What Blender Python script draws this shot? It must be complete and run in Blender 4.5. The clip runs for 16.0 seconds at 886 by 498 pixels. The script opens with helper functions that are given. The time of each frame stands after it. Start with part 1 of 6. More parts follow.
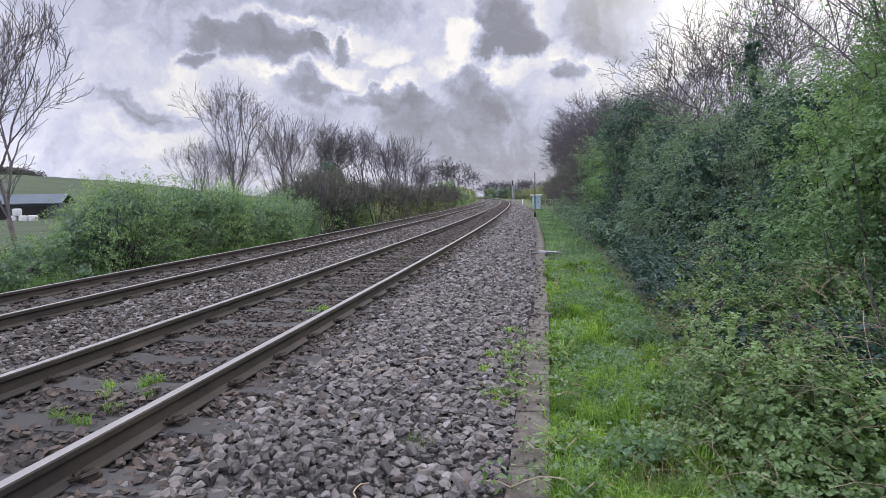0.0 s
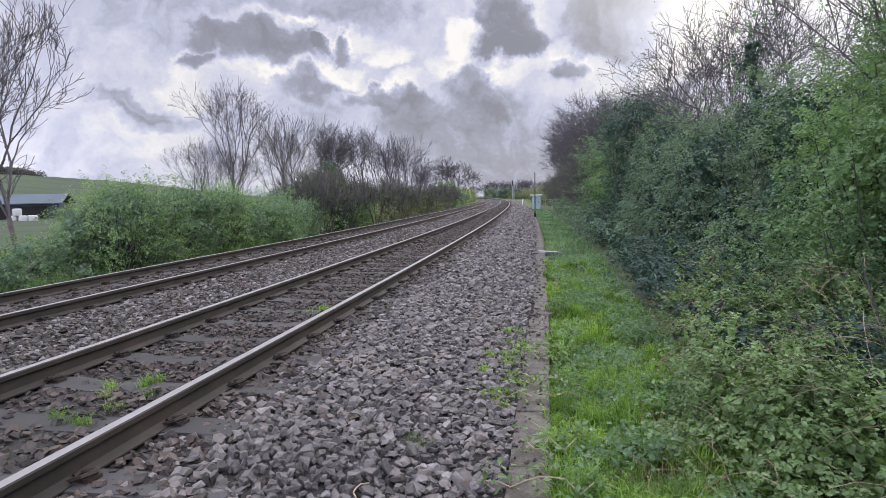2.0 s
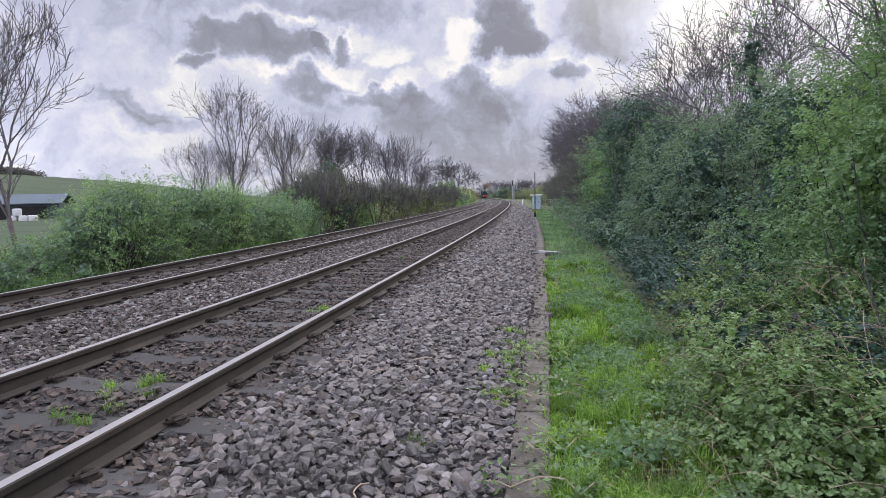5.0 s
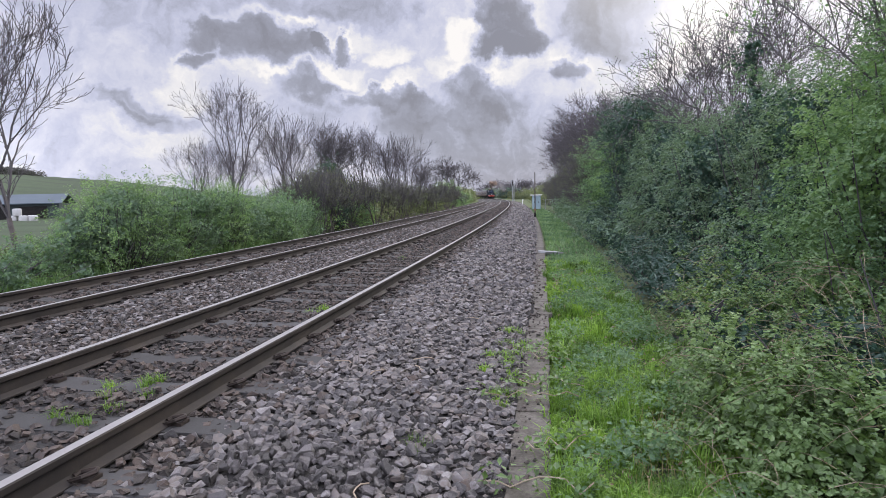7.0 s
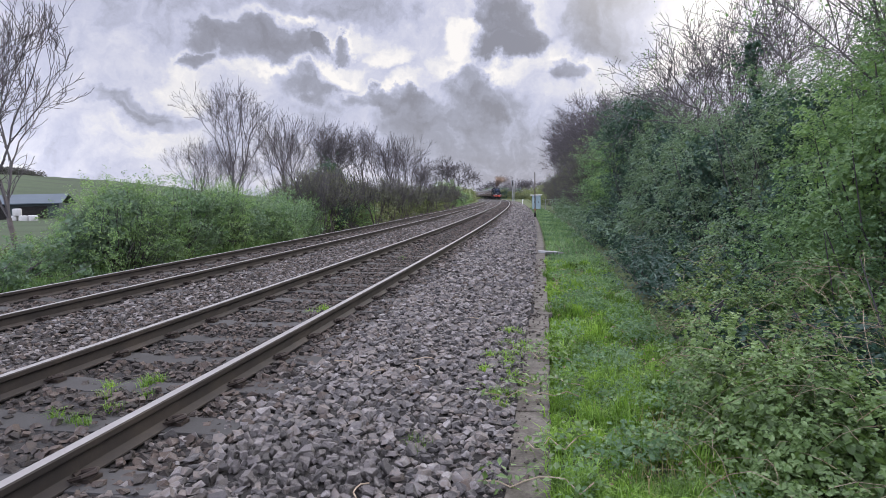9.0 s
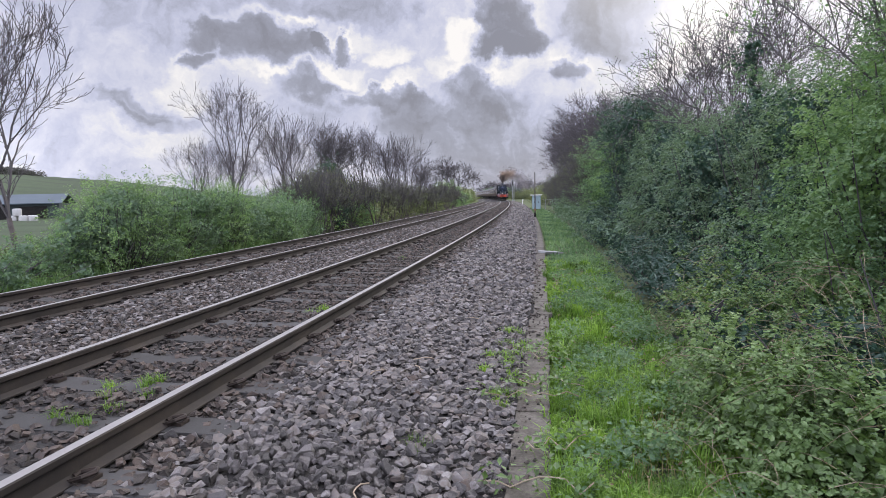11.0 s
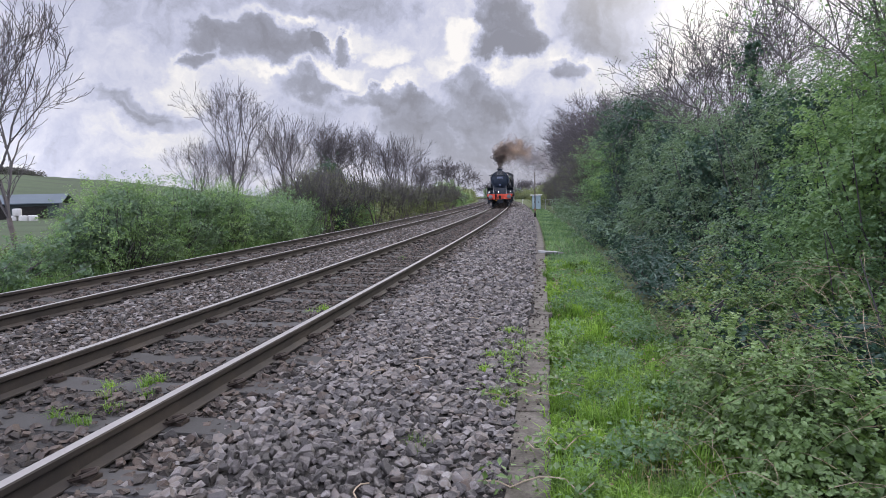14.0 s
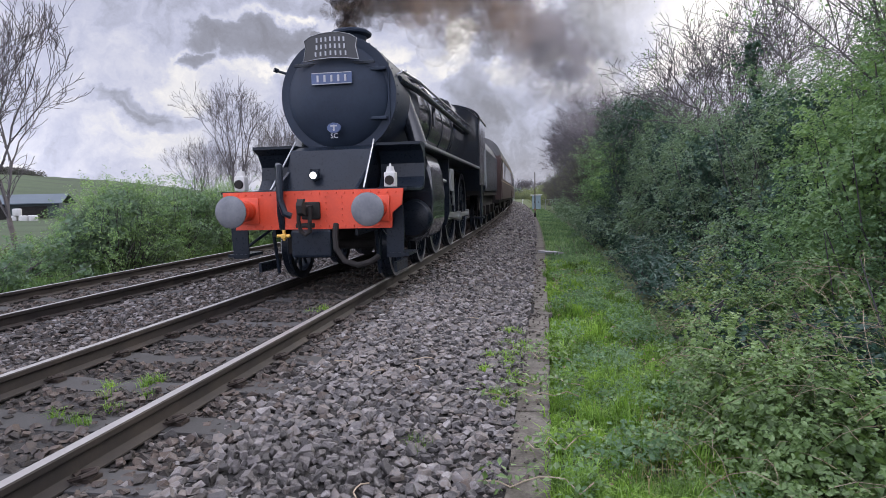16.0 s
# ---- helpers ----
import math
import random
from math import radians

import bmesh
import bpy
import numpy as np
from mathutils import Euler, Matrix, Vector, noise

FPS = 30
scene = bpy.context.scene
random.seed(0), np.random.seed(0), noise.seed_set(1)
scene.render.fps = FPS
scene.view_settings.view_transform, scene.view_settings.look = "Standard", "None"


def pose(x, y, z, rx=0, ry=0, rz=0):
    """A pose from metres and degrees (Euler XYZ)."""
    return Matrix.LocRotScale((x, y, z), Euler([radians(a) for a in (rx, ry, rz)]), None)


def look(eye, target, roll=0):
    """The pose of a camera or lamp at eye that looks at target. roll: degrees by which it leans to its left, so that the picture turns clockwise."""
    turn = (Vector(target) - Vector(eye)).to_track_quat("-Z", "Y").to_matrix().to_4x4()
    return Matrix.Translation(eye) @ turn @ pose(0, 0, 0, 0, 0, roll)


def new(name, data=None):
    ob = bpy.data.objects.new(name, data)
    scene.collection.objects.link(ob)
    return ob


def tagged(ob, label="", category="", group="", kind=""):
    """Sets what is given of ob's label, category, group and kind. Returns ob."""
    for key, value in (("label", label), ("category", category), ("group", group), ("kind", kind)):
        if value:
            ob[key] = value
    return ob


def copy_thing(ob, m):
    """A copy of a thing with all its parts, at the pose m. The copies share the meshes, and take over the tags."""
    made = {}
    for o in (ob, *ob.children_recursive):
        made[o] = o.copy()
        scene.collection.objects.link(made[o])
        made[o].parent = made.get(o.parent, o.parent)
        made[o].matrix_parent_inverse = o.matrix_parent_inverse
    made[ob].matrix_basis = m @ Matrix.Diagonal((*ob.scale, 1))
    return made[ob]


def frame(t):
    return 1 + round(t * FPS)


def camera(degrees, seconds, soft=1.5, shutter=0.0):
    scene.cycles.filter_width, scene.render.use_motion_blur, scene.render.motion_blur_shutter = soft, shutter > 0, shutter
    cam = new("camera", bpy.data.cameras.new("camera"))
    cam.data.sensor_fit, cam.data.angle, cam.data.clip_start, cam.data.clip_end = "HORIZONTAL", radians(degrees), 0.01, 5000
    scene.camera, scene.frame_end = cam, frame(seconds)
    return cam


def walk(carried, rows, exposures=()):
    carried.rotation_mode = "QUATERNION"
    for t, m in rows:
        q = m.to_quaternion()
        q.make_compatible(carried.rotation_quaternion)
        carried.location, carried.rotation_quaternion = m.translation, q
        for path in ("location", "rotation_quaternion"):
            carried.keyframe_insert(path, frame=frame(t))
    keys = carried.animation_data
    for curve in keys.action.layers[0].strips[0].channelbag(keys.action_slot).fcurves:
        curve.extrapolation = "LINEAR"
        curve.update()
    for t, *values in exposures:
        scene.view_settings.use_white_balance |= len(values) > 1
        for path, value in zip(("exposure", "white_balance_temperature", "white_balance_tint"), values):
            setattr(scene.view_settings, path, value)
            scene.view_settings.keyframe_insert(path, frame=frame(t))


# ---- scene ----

# ---- camera: it stands still beside the line, 1.18 m above the rail tops ----
EYE = (0.0, 0.0, 1.184)
cam = camera(70.83, 16.0, 0.75)
AIM = (0.0, math.cos(0.0836), 1.184 - math.sin(0.0836))
walk(cam, [(0.0, look(EYE, AIM, -1.46)), (16.0, look(EYE, AIM, -1.46))])
scene.view_settings.exposure = 0.4

# ---- world: broken cloud, sun veiled, low ahead and to the right ----
SUN_AZ, SUN_EL = radians(38), radians(34)


class Nodes:
    """Short hand for a node tree."""

    def __init__(self, tree):
        self.tree = tree
        tree.nodes.clear()

    def add(self, kind, **values):
        node = self.tree.nodes.new(kind)
        if "operation" in values:
            node.operation = values["operation"]
        if "data_type" in values:
            node.data_type, node.blend_type = values["data_type"], values["blend_type"]
        if "sky_type" in values:
            node.sky_type, node.sun_disc = values["sky_type"], False
            node.sun_elevation, node.sun_rotation = values["sun_elevation"], values["sun_rotation"]
        if "interpolation_type" in values:
            node.interpolation_type = values["interpolation_type"]
        return node

    def link(self, a, b):
        self.tree.links.new(a, b)

    def put(self, socket, value):
        if hasattr(value, "links"):
            self.link(value, socket)
        else:
            socket.default_value = value

    def math(self, op, a, b=0.0, clamp=False):
        node = self.add("ShaderNodeMath", operation=op)
        node.use_clamp = clamp
        self.put(node.inputs[0], a), self.put(node.inputs[1], b)
        return node.outputs[0]

    def vec(self, op, a, b=(0, 0, 0)):
        node = self.add("ShaderNodeVectorMath", operation=op)
        self.put(node.inputs[0], a), self.put(node.inputs[1], b)
        return node.outputs["Value"] if op in ("DOT_PRODUCT", "LENGTH", "DISTANCE") else node.outputs[0]

    def noise(self, vector, scale, detail=4.0, rough=0.55, colour=False):
        node = self.add("ShaderNodeTexNoise")
        self.put(node.inputs["Vector"], vector)
        node.inputs["Scale"].default_value, node.inputs["Detail"].default_value, node.inputs["Roughness"].default_value = scale, detail, rough
        return node.outputs["Color" if colour else "Fac"]

    def ramp(self, fac, stops):
        node = self.add("ShaderNodeValToRGB")
        self.put(node.inputs[0], fac)
        els = node.color_ramp.elements
        while len(els) < len(stops):
            els.new(0.5)
        for el, (pos, col) in zip(els, stops):
            el.position = pos
            el.color = (*col, 1) if len(col) == 3 else col
        return node.outputs[0]

    def mix(self, fac, a, b, blend="MIX"):
        node = self.add("ShaderNodeMix", data_type="RGBA", blend_type=blend)
        self.put(node.inputs["Factor"], fac)
        for socket, value in ((node.inputs[6], a), (node.inputs[7], b)):
            if isinstance(value, tuple):
                value = (*value, 1)[:4]
            self.put(socket, value)
        return node.outputs[2]

    def step(self, value, lo, hi):
        node = self.add("ShaderNodeMapRange", interpolation_type="SMOOTHSTEP")
        self.put(node.inputs["Value"], value)
        node.inputs["From Min"].default_value, node.inputs["From Max"].default_value = lo, hi
        return node.outputs[0]


def toward(az, el):
    """A direction from degrees: az to the right of straight ahead, el up."""
    a, e = radians(az), radians(el)
    return Vector((math.sin(a) * math.cos(e), math.cos(a) * math.cos(e), math.sin(e)))


def make_world():
    world = bpy.data.worlds.new("sky")
    scene.world = world
    world.use_nodes = True
    n = Nodes(world.node_tree)
    sky = n.add("ShaderNodeTexSky", sky_type="NISHITA", sun_disc=False, sun_elevation=SUN_EL, sun_rotation=SUN_AZ)
    way = n.add("ShaderNodeTexCoord").outputs["Generated"]
    parts = n.add("ShaderNodeSeparateXYZ")
    n.link(way, parts.inputs[0])
    up = n.math("MAXIMUM", parts.outputs[2], 0.0)
    flat = n.add("ShaderNodeCombineXYZ")
    for i in (0, 1):
        n.link(n.math("DIVIDE", parts.outputs[i], n.math("ADD", up, 0.22)), flat.inputs[i])
    # the cloud sheet: soft streaks and heaps
    warp = n.vec("SUBTRACT", n.noise(way, 9.0, 6, 0.58, True), (0.5, 0.5, 0.5))
    scaled = n.add("ShaderNodeVectorMath", operation="SCALE")
    n.link(warp, scaled.inputs[0])
    scaled.inputs["Scale"].default_value = 0.17
    bent = n.vec("ADD", way, scaled.outputs[0])
    sheet = n.noise(flat.outputs[0], 1.7, 8, 0.56)
    billow = n.noise(bent, 13.0, 10, 0.66)
    lum = n.math("ADD", n.math("MULTIPLY", n.math("SUBTRACT", sheet, 0.5), 0.35), n.math("ADD", n.math("MULTIPLY", n.math("SUBTRACT", billow, 0.5), 0.8), n.math("ADD", 0.575, n.math("MULTIPLY", n.math("SUBTRACT", n.noise(bent, 30.0, 5, 0.55), 0.5), 0.25))))
    body = n.math("ADD", 0.1, n.math("MULTIPLY", n.noise(bent, 16.0, 6, 0.55), 1.8))
    # heaps of cloud: place (degrees right, degrees up), half width and height in degrees, how much darker or lighter
    dark_banks = [(5.0, 4.2, 11.5, 4.2, -0.23), (-24.0, 15.5, 8.0, 3.0, -0.12), (-9.0, 17.0, 9.0, 1.6, -0.12), (6.4, 14.3, 2.7, 3.2, -0.42), (6.1, 12.0, 2.1, 1.6, -0.20), (-15.8, 13.2, 5.3, 2.0, -0.34), (-20.7, 11.6, 1.6, 1.0, -0.30), (16.5, 14.4, 4.7, 3.2, -0.30), (11.8, 13.9, 3.1, 2.3, -0.18),
                  (3.2, 9.9, 2.9, 1.7, -0.28), (6.0, 8.4, 2.8, 1.3, -0.20), (11.3, 10.6, 1.6, 1.1, -0.26), (-11.4, 9.9, 4.6, 1.4, -0.26), (-26.4, 8.5, 3.3, 1.1, -0.22), (-24.4, 7.2, 2.8, 1.0, -0.20), (-4.1, 8.6, 3.4, 1.0, -0.24),
                  (-0.4, 7.6, 6.2, 2.1, -0.16), (-10.7, 13.3, 1.4, 0.7, -0.26), (-7.9, 13.4, 1.3, 0.9, -0.24), (-7.1, 6.2, 7.2, 2.3, -0.06)]
    bright_rims = [(-13.1, 14.9, 1.9, 0.9, 0.24), (-6.2, 14.3, 1.7, 1.0, 0.24), (-4.1, 12.9, 1.3, 1.4, 0.24), (-2.3, 10.2, 1.6, 1.7, 0.24), (-7.9, 11.3, 3.0, 1.3, 0.26), (2.7, 13.4, 2.3, 1.2, 0.28), (7.6, 10.8, 2.6, 1.2, 0.24),
                   (10.2, 12.4, 1.5, 1.6, 0.26), (0.6, 12.2, 2.4, 1.6, 0.16), (15.1, 10.2, 3.5, 2.1, 0.17), (20.6, 12.9, 4.4, 4.2, 0.21), (-21.7, 9.8, 2.9, 1.6, 0.18), (-25.4, 5.2, 4.2, 2.3, 0.14), (-17.0, 11.0, 2.6, 0.8, 0.16)]
    for az, el, wide, high, amount in dark_banks + bright_rims:
        mid = toward(az, el)
        side = Vector((mid.y, -mid.x, 0)).normalized()
        rise = side.cross(mid)
        off = n.vec("SUBTRACT", bent, tuple(mid))
        a = n.vec("DOT_PRODUCT", off, tuple(side / math.sin(radians(wide))))
        b = n.vec("DOT_PRODUCT", off, tuple(rise / math.sin(radians(high))))
        r = n.math("ADD", n.math("MULTIPLY", a, a), n.math("MULTIPLY", b, b))
        lum = n.math("ADD", lum, n.math("MULTIPLY", n.math("MULTIPLY", n.math("SUBTRACT", 1.0, n.step(r, 0.15, 1.35)), body), amount * 1.2))
        if amount < -0.22 and wide < 6:  # the thin bright edge of a heap, on its upper side
            edge = n.math("MULTIPLY", n.step(r, 0.75, 1.2), n.math("SUBTRACT", 1.0, n.step(r, 1.2, 2.4)))
            lum = n.math("ADD", lum, n.math("MULTIPLY", n.math("MULTIPLY", edge, n.step(b, -0.6, 0.7)), 0.16))
    cloud = n.ramp(lum, [(0.05, (0.207, 0.207, 0.245)), (0.3, (0.283, 0.29, 0.356)), (0.5, (0.42, 0.432, 0.55)), (0.64, (0.515, 0.518, 0.61)), (0.76, (0.61, 0.6, 0.635)), (0.95, (0.75, 0.72, 0.705))])
    # the veiled sun makes the cloud round it glow
    glow = n.vec("DOT_PRODUCT", way, (math.sin(SUN_AZ) * math.cos(SUN_EL), math.cos(SUN_AZ) * math.cos(SUN_EL), math.sin(SUN_EL)))
    cloud = n.mix(n.math("MULTIPLY", n.step(glow, 0.82, 1.0), 0.6), cloud, (1.15, 1.1, 1.06))
    # a cloudy sky is brightest overhead, and a little brighter where the sun lights the clouds from the front
    over = n.math("MULTIPLY", n.step(parts.outputs[2], 0.28, 0.95), 2.3)
    lit = n.math("ADD", n.math("ADD", 1.0, over), n.math("MULTIPLY", n.step(n.math("MULTIPLY", glow, -1.0), -0.5, 0.5), 2.7))
    tone = n.add("ShaderNodeVectorMath", operation="SCALE")
    n.link(cloud, tone.inputs[0]), n.link(lit, tone.inputs["Scale"])
    cloud = tone.outputs[0]
    thin = n.mix(0.97, n.mix(1.0, sky.outputs[0], (0.12, 0.12, 0.12), "MULTIPLY"), cloud)
    bg = n.add("ShaderNodeBackground")
    n.link(thin, bg.inputs[0])
    bg.inputs[1].default_value = 1.0
    n.link(bg.outputs[0], n.add("ShaderNodeOutputWorld").inputs[0])


make_world()
sun = new("sun", bpy.data.lights.new("sun", "SUN"))
sun.data.energy, sun.data.angle, sun.data.color = 1.3, radians(20), (1.0, 0.95, 0.88)
sun.matrix_world = look((math.sin(SUN_AZ) * math.cos(SUN_EL) * 50, math.cos(SUN_AZ) * math.cos(SUN_EL) * 50, math.sin(SUN_EL) * 50), (0, 0, 0))


# ---- materials ----
def surface(name, stops, scale=3.0, fine=40.0, rough=0.8, metal=0.0, bump=0.3, depth=0.01, vary="", leaf=0.0, coat=0.0):
    """stops: colours from dark to light. vary: 'island' or 'object' mixes in a chance value for each piece. leaf: share of light let through."""
    m = bpy.data.materials.new(name)
    m.use_nodes = True
    n = Nodes(m.node_tree)
    at = n.add("ShaderNodeTexCoord").outputs["Object"]
    big, small = n.noise(at, scale, 5), n.noise(at, fine, 6, 0.65)
    fac = n.math("ADD", n.math("MULTIPLY", big, 0.6), n.math("MULTIPLY", small, 0.4))
    fac = n.step(fac, 0.36 if leaf else 0.3, 0.64 if leaf else 0.7)
    if vary == "island":
        chance = n.add("ShaderNodeNewGeometry").outputs["Random Per Island"]
        fac = n.math("ADD", n.math("MULTIPLY", chance, 0.35 if leaf else 0.65), n.math("MULTIPLY", fac, 0.65 if leaf else 0.35))
    if vary == "object":
        chance = n.add("ShaderNodeObjectInfo").outputs["Random"]
        fac = n.math("ADD", n.math("MULTIPLY", chance, 0.6), n.math("MULTIPLY", fac, 0.4))
    col = n.ramp(fac, [(i / max(1, len(stops) - 1), c) for i, c in enumerate(stops)])
    bsdf = n.add("ShaderNodeBsdfPrincipled")
    n.link(col, bsdf.inputs["Base Color"])
    n.link(n.math("ADD", n.math("MULTIPLY", n.math("SUBTRACT", small, 0.5), 0.3), rough, True), bsdf.inputs["Roughness"])
    bsdf.inputs["Metallic"].default_value = metal
    bsdf.inputs["Coat Weight"].default_value = coat
    if bump:
        relief = n.add("ShaderNodeBump")
        relief.inputs["Strength"].default_value, relief.inputs["Distance"].default_value = bump, depth
        n.link(small, relief.inputs["Height"])
        n.link(relief.outputs[0], bsdf.inputs["Normal"])
    out = n.add("ShaderNodeOutputMaterial")
    if leaf:
        glow = n.add("ShaderNodeBsdfTranslucent")
        n.link(n.mix(1.0, col, (1.25, 1.3, 0.6), "MULTIPLY"), glow.inputs[0])
        both = n.add("ShaderNodeMixShader")
        both.inputs[0].default_value = leaf
        n.link(bsdf.outputs[0], both.inputs[1]), n.link(glow.outputs[0], both.inputs[2])
        n.link(both.outputs[0], out.inputs[0])
    else:
        n.link(bsdf.outputs[0], out.inputs[0])
    return m


